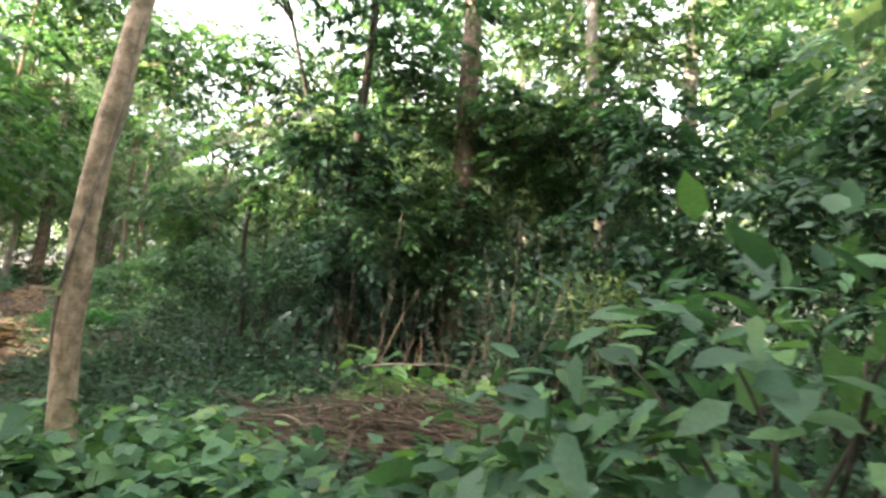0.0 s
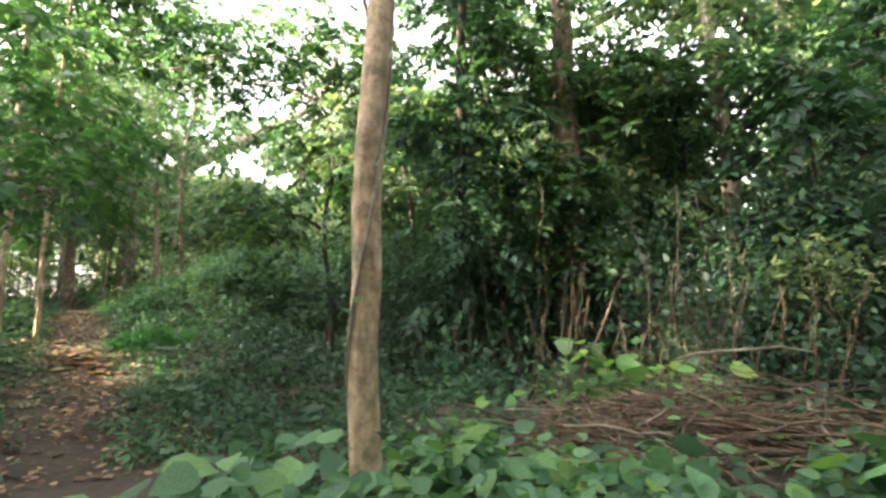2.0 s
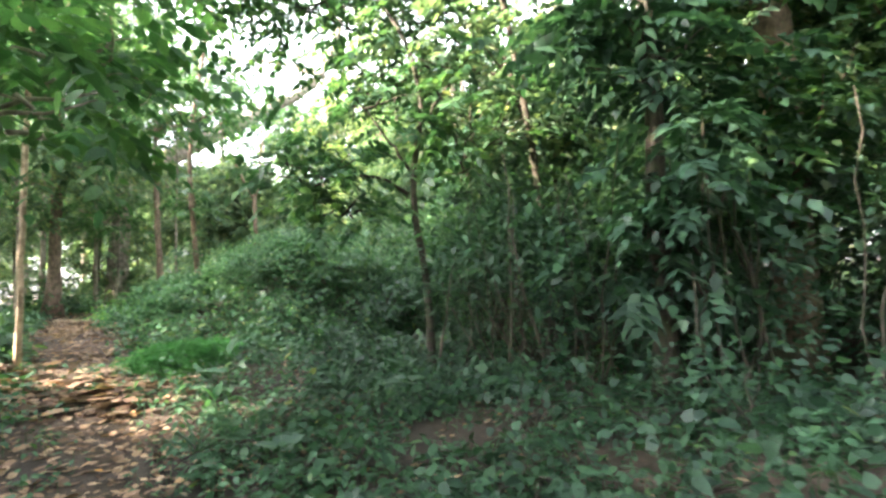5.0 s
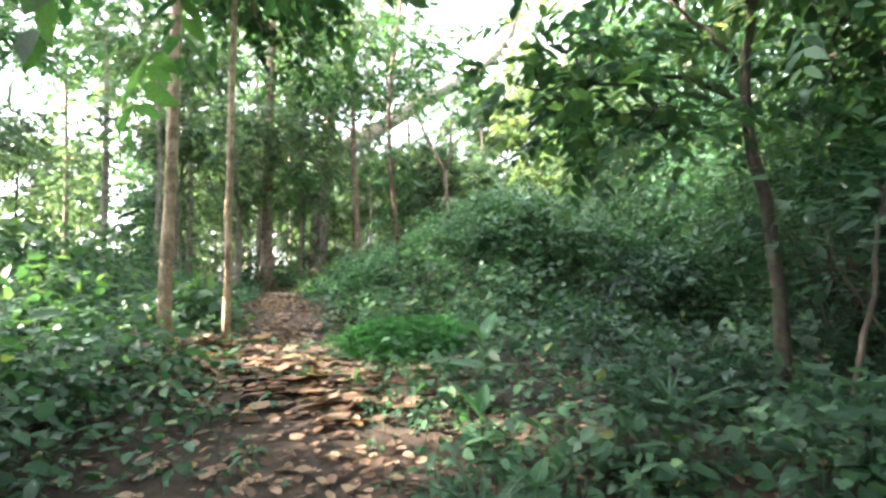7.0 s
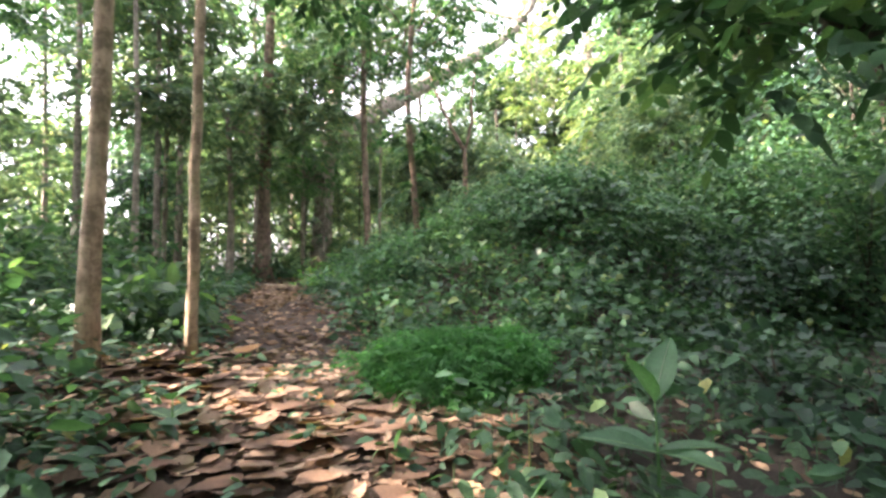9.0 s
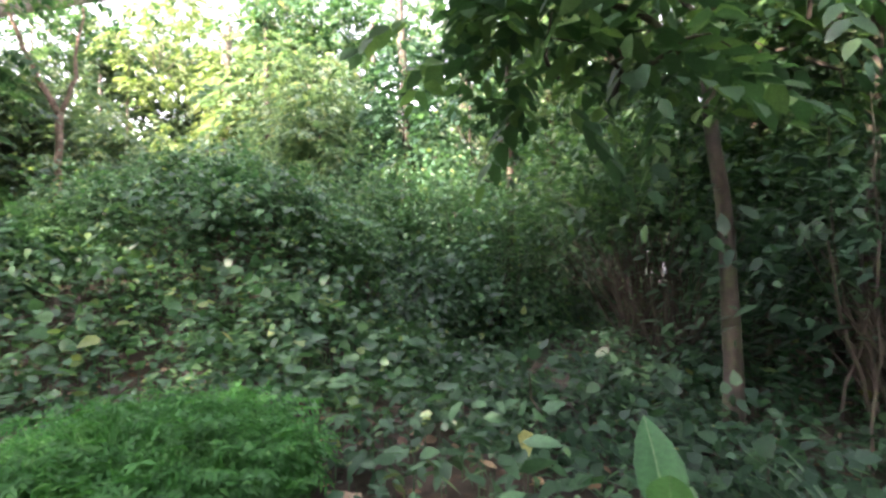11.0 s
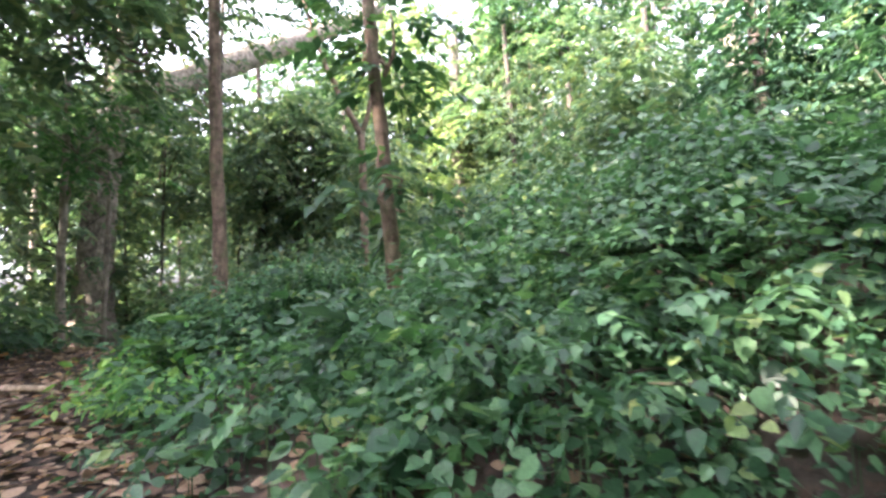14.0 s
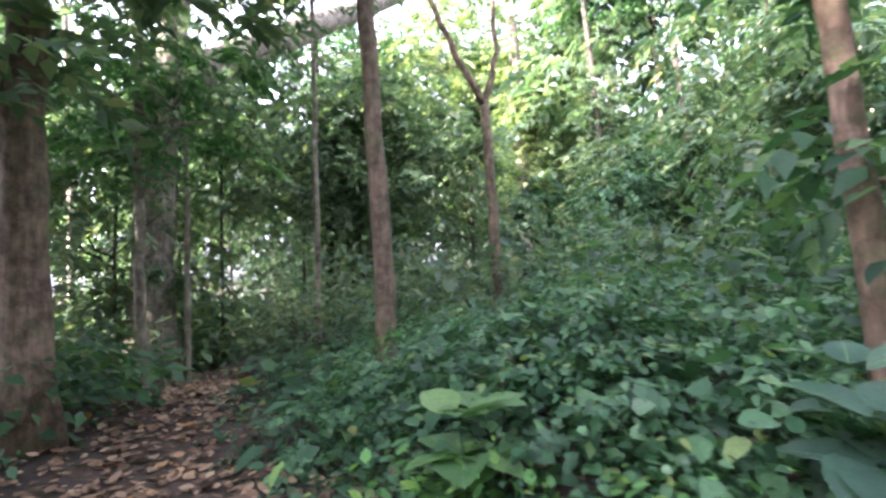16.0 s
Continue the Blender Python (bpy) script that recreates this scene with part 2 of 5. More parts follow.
def leaf_shape(width, fold=0.16, droop=0.18, stations=((0.14, 0.62), (0.42, 1.0), (0.75, 0.66))):
    """A leaf 1 long along x, its sides rounded through the stations, folded at the midrib and drooping to the tip."""
    w, pts, tris = width / 2, [(0, 0, 0)], []
    for x, k in stations:
        dip = -droop * x * x
        pts += [(x, w * k, fold * w * k + dip), (x, 0, dip - 0.01), (x, -w * k, fold * w * k + dip)]
    pts.append((1, 0, -droop))
    tris += [(0, 2, 1), (0, 3, 2)]
    for n in range(len(stations) - 1):
        a, b = 1 + 3 * n, 4 + 3 * n
        tris += [(a, a + 1, b + 1), (a, b + 1, b), (a + 1, a + 2, b + 2), (a + 1, b + 2, b + 1)]
    a, tip = 1 + 3 * (len(stations) - 1), len(pts) - 1
    tris += [(a, a + 1, tip), (a + 1, a + 2, tip)]
    return np.array(pts), np.array(tris)


def plain_leaf(width, droop=0.15):
    w = width / 2
    return np.array([(0, 0, 0), (0.42, w, 0.05), (1, 0, -droop), (0.42, -w, 0.05)]), np.array([(0, 2, 1), (0, 3, 2)])


BROAD, OVAL = leaf_shape(0.8, stations=((0.10, 0.72), (0.36, 1.0), (0.72, 0.62))), leaf_shape(0.5, stations=((0.28, 0.95), (0.66, 0.78)))
HEART = leaf_shape(0.74, stations=((0.2, 1.0), (0.6, 0.82)))
CURLED = leaf_shape(0.62, 0.28, -0.12)
RAGGED = leaf_shape(0.78, 0.10, -0.06, ((0.08, 0.42), (0.2, 0.9), (0.28, 0.72), (0.44, 1.0), (0.54, 0.78), (0.7, 0.8), (0.84, 0.34)))
FLAT, FLAT_LONG = plain_leaf(0.55), plain_leaf(0.36)


def unit(v):
    return v / np.maximum(np.linalg.norm(v, axis=-1, keepdims=True), 1e-9)


def leaves(at, along, up, size, shape):
    """Corners and triangles of one leaf at each place, its length along 'along' and its upper face to 'up'."""
    pts, tris = shape
    a = unit(along)
    side = unit(np.cross(up, a))
    n = np.cross(a, side)
    local = pts[None] * size[:, None, None]
    v = at[:, None] + local[..., :1] * a[:, None] + local[..., 1:2] * side[:, None] + local[..., 2:] * n[:, None]
    t = tris[None] + (np.arange(len(at)) * len(pts))[:, None, None]
    return v.reshape(-1, 3), t.reshape(-1, 3)


def joined(pieces):
    vs, ts, k = [], [], 0
    for v, t in pieces:
        vs.append(np.asarray(v, float)), ts.append(np.asarray(t) + k)
        k += len(v)
    return np.concatenate(vs), np.concatenate(ts)


def tube(points, radii, sides=8, rough=0.0, rng=None, buttress=0.0):
    """A closed tapering limb along a bent line."""
    p, r = np.array(points, float), np.array(radii, float)
    d = unit(np.gradient(p, axis=0))
    ref = np.where(np.abs(d[:, 2:3]) > 0.85, [[1.0, 0, 0]], [[0, 0, 1.0]])
    u = unit(np.cross(d, ref))
    w = np.cross(d, u)
    ang = np.linspace(0, 2 * np.pi, sides, endpoint=False)
    rr = np.repeat(r[:, None], sides, 1)
    if rough and rng is not None:
        rr = rr * (1 + rough * rng.normal(size=rr.shape))
    if buttress:
        low = np.exp(-(p[:, 2] - p[0, 2]) / 0.7)[:, None]
        rr = rr * (1 + buttress * low * (0.55 + 0.75 * np.clip(np.cos(5 * ang + 1.3), 0, 1))[None])
    v = p[:, None] + rr[..., None] * (np.cos(ang)[None, :, None] * u[:, None] + np.sin(ang)[None, :, None] * w[:, None])
    v, t, k = v.reshape(-1, 3), [], len(p)
    for i in range(k - 1):
        for j in range(sides):
            a, b = i * sides + j, i * sides + (j + 1) % sides
            t += [(a, b, b + sides), (a, b + sides, a + sides)]
    v = np.concatenate([v, p[:1], p[-1:]])
    for j in range(sides):
        t += [(k * sides, (j + 1) % sides, j), (k * sides + 1, (k - 1) * sides + j, (k - 1) * sides + (j + 1) % sides)]
    return v, np.array(t)


def bent(points, n, rng, wobble):
    """A smooth line of n places through the given ones, with a little wander."""
    p = np.array(points, float)
    s = np.r_[0, np.cumsum(np.linalg.norm(np.diff(p, axis=0), axis=1))]
    q = np.linspace(0, s[-1], n)
    out = np.stack([np.interp(q, s, p[:, k]) for k in range(3)], 1)
    for _ in range(2):
        out[1:-1] = (out[:-2] + 2 * out[1:-1] + out[2:]) / 4
    out[1:-1] += rng.normal(0, wobble, (n - 2, 3)) * (1, 1, 0.3)
    return out


# ---- ground ----
def build_ground():
    n = 300
    u = np.linspace(-1, 1, n)
    x, y = np.meshgrid(-8 + 7 * np.sinh(4.9 * u), 10 + 7 * np.sinh(4.9 * u), indexing="ij")
    z = land(x, y)
    v = np.stack([x, y, z], -1).reshape(-1, 3)
    i, j = np.meshgrid(np.arange(n - 1), np.arange(n - 1), indexing="ij")
    a = (i * n + j).ravel()
    t = np.concatenate([np.stack([a, a + n, a + n + 1], 1), np.stack([a, a + n + 1, a + 1], 1)])
    tagged(new("ground", mesh_from("ground", v, t, SOIL, True)), "dark brown forest soil rising in a low bank", "ground", kind="structure")


build_ground()
rng = np.random.default_rng(11)


# ---- trees ----
def crown_leaves(rng, centres, spread, count, size, shape, droop=0.55, leaflets=9):
    """Feathered fronds round twig tips, hanging outwards and down: leaflets in two rows along each stalk."""
    centres = np.array(centres, float)
    n = max(1, count // leaflets)
    pick = rng.integers(0, len(centres), n)
    off = rng.normal(0, 1, (n, 3)) * np.array([1, 1, 0.65]) * spread
    root = centres[pick] + off
    way = unit(off * (1, 1, 0.3) + rng.normal(0, 0.4, (n, 3)) * spread + np.array([0, 0, 0.12]) * spread)
    up = unit(np.array([0, 0, 1.0]) + rng.normal(0, 0.3, (n, 3)))
    side = unit(np.cross(up, way))
    length = size * rng.uniform(2.0, 3.4, (n, 1))
    q = (np.arange(leaflets) // 2 + 0.6) / (leaflets // 2 + 0.6)
    sign = np.where(np.arange(leaflets) % 2, 1.0, -1.0)
    at = root[:, None] + way[:, None] * (length[:, None] * q[None, :, None]) - np.array([0, 0, 1.0]) * (droop * length[:, None] * q[None, :, None] ** 2)
    end = np.where(np.arange(leaflets) == leaflets - 1, 0.0, 1.0)
    along = way[:, None] * (0.55 + 0.45 * (1 - end))[None, :, None] + side[:, None] * (sign * end * 0.85)[None, :, None] - np.array([0, 0, 1.0]) * (0.25 + 0.5 * droop * q)[None, :, None] + rng.normal(0, 0.12, (n, leaflets, 3))
    ups = up[:, None] + rng.normal(0, 0.22, (n, leaflets, 3))
    s = (size * rng.uniform(0.8, 1.2, (n, 1)) * (0.75 + 0.5 * np.sin(np.pi * np.clip(q, 0, 0.95)))[None]).ravel()
    return leaves(at.reshape(-1, 3), along.reshape(-1, 3), ups.reshape(-1, 3), s, shape)


def tree(name, label, line, radius, bark, crown=None, limbs=(), leaf=LEAF_TREE, size=0.14, shape=FLAT, sides=12, buttress=0.0, seed=1, top=0.55, group="", wobble=0.007, n_line=22):
    """A trunk along its line, limbs from it, and a crown of leaf sprays on twigs.
    crown: centre, radii, sprays, leaves; limbs: lists of places, each with its radius."""
    g = np.random.default_rng(seed)
    base = np.array(line[0], float)
    ob = thing(name, label, "tree", base, group)
    pts = bent(line, n_line, g, wobble)
    pts[0] = base
    pts[0, 2] -= 0.15
    radii = radius * np.linspace(1, top, len(pts)) * (1 + 0.5 * np.exp(-np.arange(len(pts)) / 1.2) * (0.6 if not buttress else 0.2))
    part("trunk", mesh_from("trunk", *shift(tube(pts, radii, sides, 0.035, g, buttress), base), bark, True), ob)
    for places, r in limbs:
        q = bent(places, 12, g, 0.02)
        part("limb", mesh_from("limb", *shift(tube(q, r * np.linspace(1, 0.35, 12), 8, 0.03, g), base), bark, True), ob)
    if crown:
        pieces, tips = [], []
        for c, rad, sprays, count in crown:
            d = unit(g.normal(size=(sprays, 3)))
            t = np.array(c) + d * np.array(rad) * g.uniform(0.35, 1.0, (sprays, 1)) ** 0.6
            pieces.append(crown_leaves(g, t, 0.16 + 0.10 * float(np.mean(rad)), count, size, shape))
            for k in range(0, sprays, 3):
                hub = np.array(c) + (np.array(t[k]) - np.array(c)) * 0.15 + g.normal(0, 0.1, 3) - (0, 0, 0.3 * rad[2])
                tips.append(tube(bent([hub, (hub + t[k]) / 2 + g.normal(0, 0.12, 3), t[k]], 5, g, 0.03), np.linspace(0.022, 0.006, 5), 4))
        tagged(part("twig_spray", mesh_from("twig_spray", *shift(joined(tips), base), bark), ob), kind="stuff")
        part("crown", mesh_from("crown", *shift(joined(pieces), base), leaf), ob, "dense green leaf sprays")
    return ob


def shift(vt, base):
    v, t = vt
    return v - np.asarray(base, float), t


def at_ground(x, y, dz=0.0):
    return (x, y, float(land(np.array(x), np.array(y))) + dz)


# near trees along the path
g1 = at_ground(-2.77, 3.66)
leaning_tree = tree("leaning_tree", "slim pale-barked leaning tree wrapped in a thin creeper", [g1, (-2.78, 3.54, 0.9), (-2.76, 3.50, 2.0), (-2.71, 3.60, 3.0), (-2.6, 3.85, 5.2), (-2.5, 4.2, 8.0)], 0.088, BARK_PALE,
     crown=[((-2.2, 4.2, 8.2), (2.2, 2.2, 1.4), 40, 2200)], seed=3, size=0.16, top=0.8, wobble=0.004)
g2 = at_ground(-0.25, 9.9)
tree("forest_tree", "tall brown tree with dark creepers over its lower trunk", [g2, (-0.2, 9.94, 3.0), (-0.3, 9.95, 6.0), (-0.3, 10, 11.0)], 0.27, BARK_BROWN,
     limbs=[([(-0.3, 10.0, 8.0), (-1.8, 12.4, 9.8), (-3.6, 14.8, 10.8)], 0.09), ([(-0.3, 10.0, 9.0), (-0.5, 12.4, 10.0), (-0.6, 14.6, 10.4)], 0.08)],
     crown=[((-3.8, 15.0, 11.0), (2.0, 1.8, 1.2), 36, 2000), ((-0.6, 14.6, 10.5), (2.8, 2.5, 1.5), 70, 5200), ((-0.3, 10, 10), (3.6, 3.6, 2.6), 40, 3000), ((-0.6, 9.4, 2.6), (0.75, 0.6, 1.5), 26, 2200), ((0.9, 9.6, 4.6), (1.6, 1.0, 1.2), 26, 2200), ((-1.6, 10.2, 5.6), (1.4, 1.0, 1.0), 24, 1800)],
     leaf=LEAF_TREE, size=0.17, seed=4)
tree("grey_tree", "grey-barked tree trunk rising behind the shrubs", [at_ground(2.6, 9.4), (2.5, 9.4, 3.0), (2.1, 9.2, 5.6), (1.9, 9.2, 9.0)], 0.16, BARK_GREY,
     crown=[((2.0, 9.2, 8.4), (2.8, 2.6, 2.0), 40, 3200)], seed=5, size=0.17)
tree("grey_tree", "pale grey tree trunk standing among dark shrubs", [at_ground(4.8, 11.2), (4.8, 11.3, 4), (4.7, 11.2, 9.5)], 0.24, BARK_GREY,
     crown=[((4.7, 11.2, 9), (3.0, 3.0, 2.4), 50, 3800)], seed=6, size=0.18)
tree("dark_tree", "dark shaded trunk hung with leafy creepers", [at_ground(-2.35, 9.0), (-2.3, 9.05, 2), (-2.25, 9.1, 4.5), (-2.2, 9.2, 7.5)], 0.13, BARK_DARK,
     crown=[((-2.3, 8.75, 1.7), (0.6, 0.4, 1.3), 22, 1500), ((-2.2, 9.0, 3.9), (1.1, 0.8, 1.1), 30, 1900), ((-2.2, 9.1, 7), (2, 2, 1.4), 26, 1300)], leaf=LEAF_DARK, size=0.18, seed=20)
g3 = at_ground(-5.05, 11.1)
tree("bent_sapling", "dark thin bent sapling with drooping compound leaves", [g3, (-5.06, 11.1, 0.8), (-5.12, 11.11, 1.5), (-5.24, 11.14, 2.1), (-5.26, 11.15, 2.85), (-5.02, 11.1, 3.7), (-5.2, 11.3, 5.0), (-5.9, 11.6, 6.2)], 0.068, BARK_DARK,
     limbs=[([(-5.33, 11.15, 2.5), (-5.8, 11.15, 2.85), (-6.5, 11.2, 2.8), (-7.3, 11.2, 3.1)], 0.032), ([(-5.3, 11.15, 2.9), (-5.7, 11.4, 3.6), (-6.2, 11.6, 4.3)], 0.028), ([(-5.2, 11.1, 3.4), (-4.6, 11.0, 4.2), (-4.2, 10.8, 4.6)], 0.026)],
     crown=[((-6.9, 11.25, 3.0), (1.0, 0.7, 0.45), 20, 760), ((-6.0, 11.4, 4.3), (1.6, 1.3, 0.7), 22, 800), ((-6.4, 10.9, 2.3), (0.8, 0.6, 0.4), 14, 380), ((-4.3, 11.0, 3.4), (0.9, 1.0, 1.2), 22, 700), ((-6.6, 12.0, 6.6), (2.0, 1.6, 1.0), 24, 1200)], leaf=LEAF_TREE, size=0.17, shape=OVAL, seed=7, top=0.4)
tree("slim_tree", "straight slim tree with mottled tan bark", [at_ground(-11.08, 9.65), (-11.06, 9.68, 1.6), (-11.02, 9.72, 2.9), (-10.95, 9.8, 6.5), (-10.9, 9.9, 9)], 0.066, BARK_PALE,
     crown=[((-11.2, 10.4, 8.0), (2.4, 2.2, 1.2), 40, 2400), ((-11.6, 10.4, 4.6), (0.9, 0.9, 0.7), 12, 500), ((-11.4, 11.6, 6.0), (1.7, 1.5, 1.0), 34, 2600), ((-8.6, 10.6, 6.3), (1.6, 1.2, 0.8), 16, 700)], seed=8, size=0.16, top=0.75, wobble=0.005)
tree("slim_tree", "straight slim tree with smooth pale tan bark", [at_ground(-10.92, 10.36), (-10.9, 10.38, 1.5), (-10.87, 10.4, 2.95), (-10.8, 10.5, 6.0), (-10.7, 10.6, 8.4)], 0.044, BARK_PALE,
     crown=[((-10.4, 11.6, 7.8), (1.9, 1.9, 1.1), 36, 2600), ((-10.9, 11.2, 4.4), (0.9, 0.9, 0.6), 12, 500)], seed=9, size=0.16, top=0.75, wobble=0.005)
tree("bank_tree", "young tree leaning over the path with low leafy branches", [at_ground(-10.1, 6.3), (-9.9, 6.4, 1.6), (-9.6, 6.5, 3.2), (-9.3, 6.6, 4.8)], 0.07, BARK_GREY,
     limbs=[([(-9.65, 6.5, 2.7), (-8.7, 6.6, 2.9), (-7.6, 6.7, 2.5)], 0.028), ([(-9.6, 6.5, 3.2), (-8.6, 7.2, 3.6), (-7.6, 7.6, 3.3)], 0.026)],
     crown=[((-7.9, 6.7, 2.55), (0.9, 0.8, 0.4), 24, 620), ((-7.9, 7.6, 3.2), (1.0, 0.7, 0.4), 20, 560), ((-8.8, 6.8, 4.4), (1.9, 1.9, 1.0), 34, 1700)], leaf=LEAF_YOUNG, size=0.165, shape=OVAL, seed=10)
tree("canopy_tree", "slender tree with a high spreading canopy over the path", [at_ground(-3.7, 16.6), (-3.9, 16.3, 3), (-4.8, 15.0, 5.6), (-5.8, 13.6, 7.6)], 0.075, BARK_DARK,
     limbs=[([(-4.8, 15.0, 5.6), (-6.6, 13.6, 6.6), (-8.6, 12.7, 7.0)], 0.04)],
     crown=[((-8.4, 12.8, 7.1), (1.7, 1.3, 0.9), 24, 800), ((-6.4, 12.6, 7.3), (1.6, 1.3, 1.0), 22, 700), ((-4.6, 12.6, 6.6), (1.4, 1.2, 1.0), 26, 1500), ((-9.8, 13.6, 8.4), (1.6, 1.4, 0.8), 22, 1200)], seed=11, size=0.18)
# crown set above the view, added to darken the weeds below
tree("canopy_tree", "dark-stemmed tree with an unseen flat crown added to shade weeds", [at_ground(-3.2, 11.2), (-3.3, 11.0, 3.0), (-4.0, 10.2, 6.2), (-4.7, 9.2, 9.0)], 0.06, BARK_DARK,
     limbs=[([(-4.2, 9.9, 7.0), (-5.2, 10.0, 8.2), (-6.2, 10.4, 9.2)], 0.035), ([(-4.2, 9.9, 7.0), (-4.4, 8.4, 8.2), (-4.8, 7.2, 9.1)], 0.035)],
     crown=[((-5.0, 9.3, 9.2), (2.2, 2.0, 0.8), 46, 4200), ((-6.4, 10.2, 9.4), (1.8, 1.6, 0.7), 36, 2800), ((-4.8, 7.0, 9.2), (2.2, 1.9, 0.8), 40, 3600), ((-7.4, 7.0, 9.4), (1.8, 1.6, 0.7), 30, 2000)], seed=22, size=0.18)
# out of view: its crown is added to block sun from the mound
tree("bank_tree", "unseen tree added to keep the sun off the mound", [at_ground(-17.4, 6.2), (-17.3, 6.3, 3), (-17.2, 6.4, 7.8)], 0.09, BARK_GREY,
     crown=[((-17.2, 6.4, 7.1), (3.8, 3.4, 1.4), 80, 7600)], seed=19, size=0.22)
tree("dark_tree", "large dark trunk with rough bark beside the path", [at_ground(-17.05, 18.4), (-17.0, 18.4, 3), (-16.9, 18.5, 7), (-16.7, 18.6, 12)], 0.17, BARK_BROWN,
     crown=[((-16.2, 18.3, 10), (3.6, 3.6, 2.0), 46, 2800), ((-16.4, 18.2, 5.2), (1.4, 1.2, 0.7), 20, 900)], leaf=LEAF_LIGHTENED, seed=12, size=0.17, buttress=0.9, sides=20)
tree("buttressed_tree", "huge pale grey tree with flared buttress roots", [at_ground(-20.0, 25.5), (-19.9, 25.5, 3), (-19.6, 25.6, 6), (-19.0, 25.8, 11)], 0.46, BARK_GREY,
     limbs=[([(-19.6, 25.6, 6.3), (-17.0, 28.5, 9.0), (-14.4, 31.5, 11.7), (-12.3, 34.0, 13.8), (-11.9, 34.3, 15.0), (-11.6, 34.6, 17.0), (-11.0, 35.0, 20.0)], 0.46), ([(-12.3, 34.0, 14.2), (-15.0, 33.6, 15.2), (-19.0, 33.0, 15.4)], 0.2), ([(-19.3, 25.7, 8.5), (-21.5, 25.2, 10.5), (-23, 25, 12)], 0.25)],
     crown=[((-19.2, 24.6, 6.2), (2.2, 1.4, 1.4), 26, 1200), ((-11.0, 35.0, 20), (4, 4, 2), 40, 2000), ((-19, 24.6, 11), (4.6, 3.6, 2.4), 50, 3200)], leaf=LEAF_LIGHTENED, seed=13, size=0.2, buttress=0.9, sides=24)
tree("leafy_tree", "slender tree with a dense dark green crown hanging by the path", [at_ground(-17.5, 20.8), (-17.45, 20.75, 2.0), (-17.3, 20.6, 4.5), (-17.2, 20.6, 7.5)], 0.075, BARK_GREY,
     limbs=[([(-17.4, 20.7, 2.8), (-16.9, 20.3, 3.4), (-16.5, 20.1, 3.6)], 0.03), ([(-17.35, 20.65, 3.6), (-17.8, 20.2, 4.2), (-18.2, 20.0, 4.6)], 0.03)],
     crown=[((-17.0, 20.4, 3.9), (1.2, 1.0, 0.9), 34, 1700), ((-17.1, 20.6, 7.4), (2.0, 1.7, 1.1), 38, 3000)], leaf=LEAF_YOUNG, seed=21, size=0.135)
# close-set trees roofing the dark hollow
for k, (x, y, h, cx, cy) in enumerate([(-3.0, 12.2, 5.0, -0.6, -0.3), (-1.7, 14.6, 5.6, -0.3, 0.2), (-0.4, 11.4, 5.4, 0.2, 0.0), (1.2, 13.4, 6.0, 0.4, 0.2), (-0.8, 17.2, 6.4, 0.2, 0.3)]):
    # the lightened green stands in for light missing on the crowns' undersides
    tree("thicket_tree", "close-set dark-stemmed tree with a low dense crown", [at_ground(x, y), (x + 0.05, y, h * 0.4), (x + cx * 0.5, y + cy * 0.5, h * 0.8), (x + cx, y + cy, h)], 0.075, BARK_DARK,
         crown=[((x + cx, y + cy, h), (2.0, 1.9, 0.9), 60, 2000), ((x + cx, y + cy, h - 1.3), (1.7, 1.6, 0.5), 36, 1000)], leaf=LEAF_LIGHTENED, seed=730 + k, size=0.17, sides=8, group="thicket trees")
tree("slim_tree", "reddish-brown slim tree standing in the shrubs", [at_ground(-14.12, 19.1), (-14.13, 19.1, 1.6), (-14.16, 19.07, 3.0), (-14.2, 19.05, 5.0), (-14.2, 19.1, 8.5)], 0.105, BARK_BROWN,
     crown=[((-14.3, 18.9, 6.4), (2.0, 1.5, 1.0), 40, 2000), ((-14.9, 18.7, 4.6), (0.9, 0.7, 0.7), 14, 700), ((-14.2, 19.2, 8.6), (2.4, 2.4, 1.6), 56, 4200)], leaf=LEAF_LIGHTENED, seed=14, size=0.16)
tree("curved_tree", "curved brown tree leaning out of the creepers", [at_ground(-11.5, 16.6), (-11.55, 16.56, 1.45), (-11.62, 16.56, 2.3), (-11.72, 16.57, 3.3), (-11.8, 16.6, 4.3), (-11.7, 16.8, 6.5), (-11.3, 17.0, 9.0), (-10.9, 17.2, 11.5)], 0.07, BARK_BROWN,
     limbs=[([(-11.4, 17.0, 8.6), (-10.0, 16.9, 10.2), (-7.8, 16.8, 11.2)], 0.045)],
     crown=[((-7.8, 16.8, 11.5), (1.6, 1.4, 0.8), 16, 700), ((-11.7, 16.8, 6.2), (1.7, 1.7, 1.2), 30, 1500), ((-11.7, 16.5, 3.5), (0.3, 0.28, 0.7), 10, 300), ((-11.55, 16.5, 2.1), (0.25, 0.22, 0.4), 8, 160)], seed=15, size=0.15)
tree("forked_tree", "thin pale tree forking into two bare limbs", [at_ground(-12.5, 22.9), (-12.52, 22.9, 2.4), (-12.55, 22.94, 4.7)], 0.10, BARK_BROWN,
     limbs=[([(-12.55, 22.94, 4.6), (-13.0, 22.9, 5.5), (-13.5, 22.8, 6.6), (-13.8, 22.8, 8.0)], 0.075), ([(-12.55, 22.94, 4.6), (-12.3, 22.96, 5.6), (-12.2, 23, 7.4)], 0.065)],
     crown=[((-13, 22.9, 8.6), (2.4, 2.0, 1.3), 30, 1500)], seed=16, size=0.17, top=0.8)
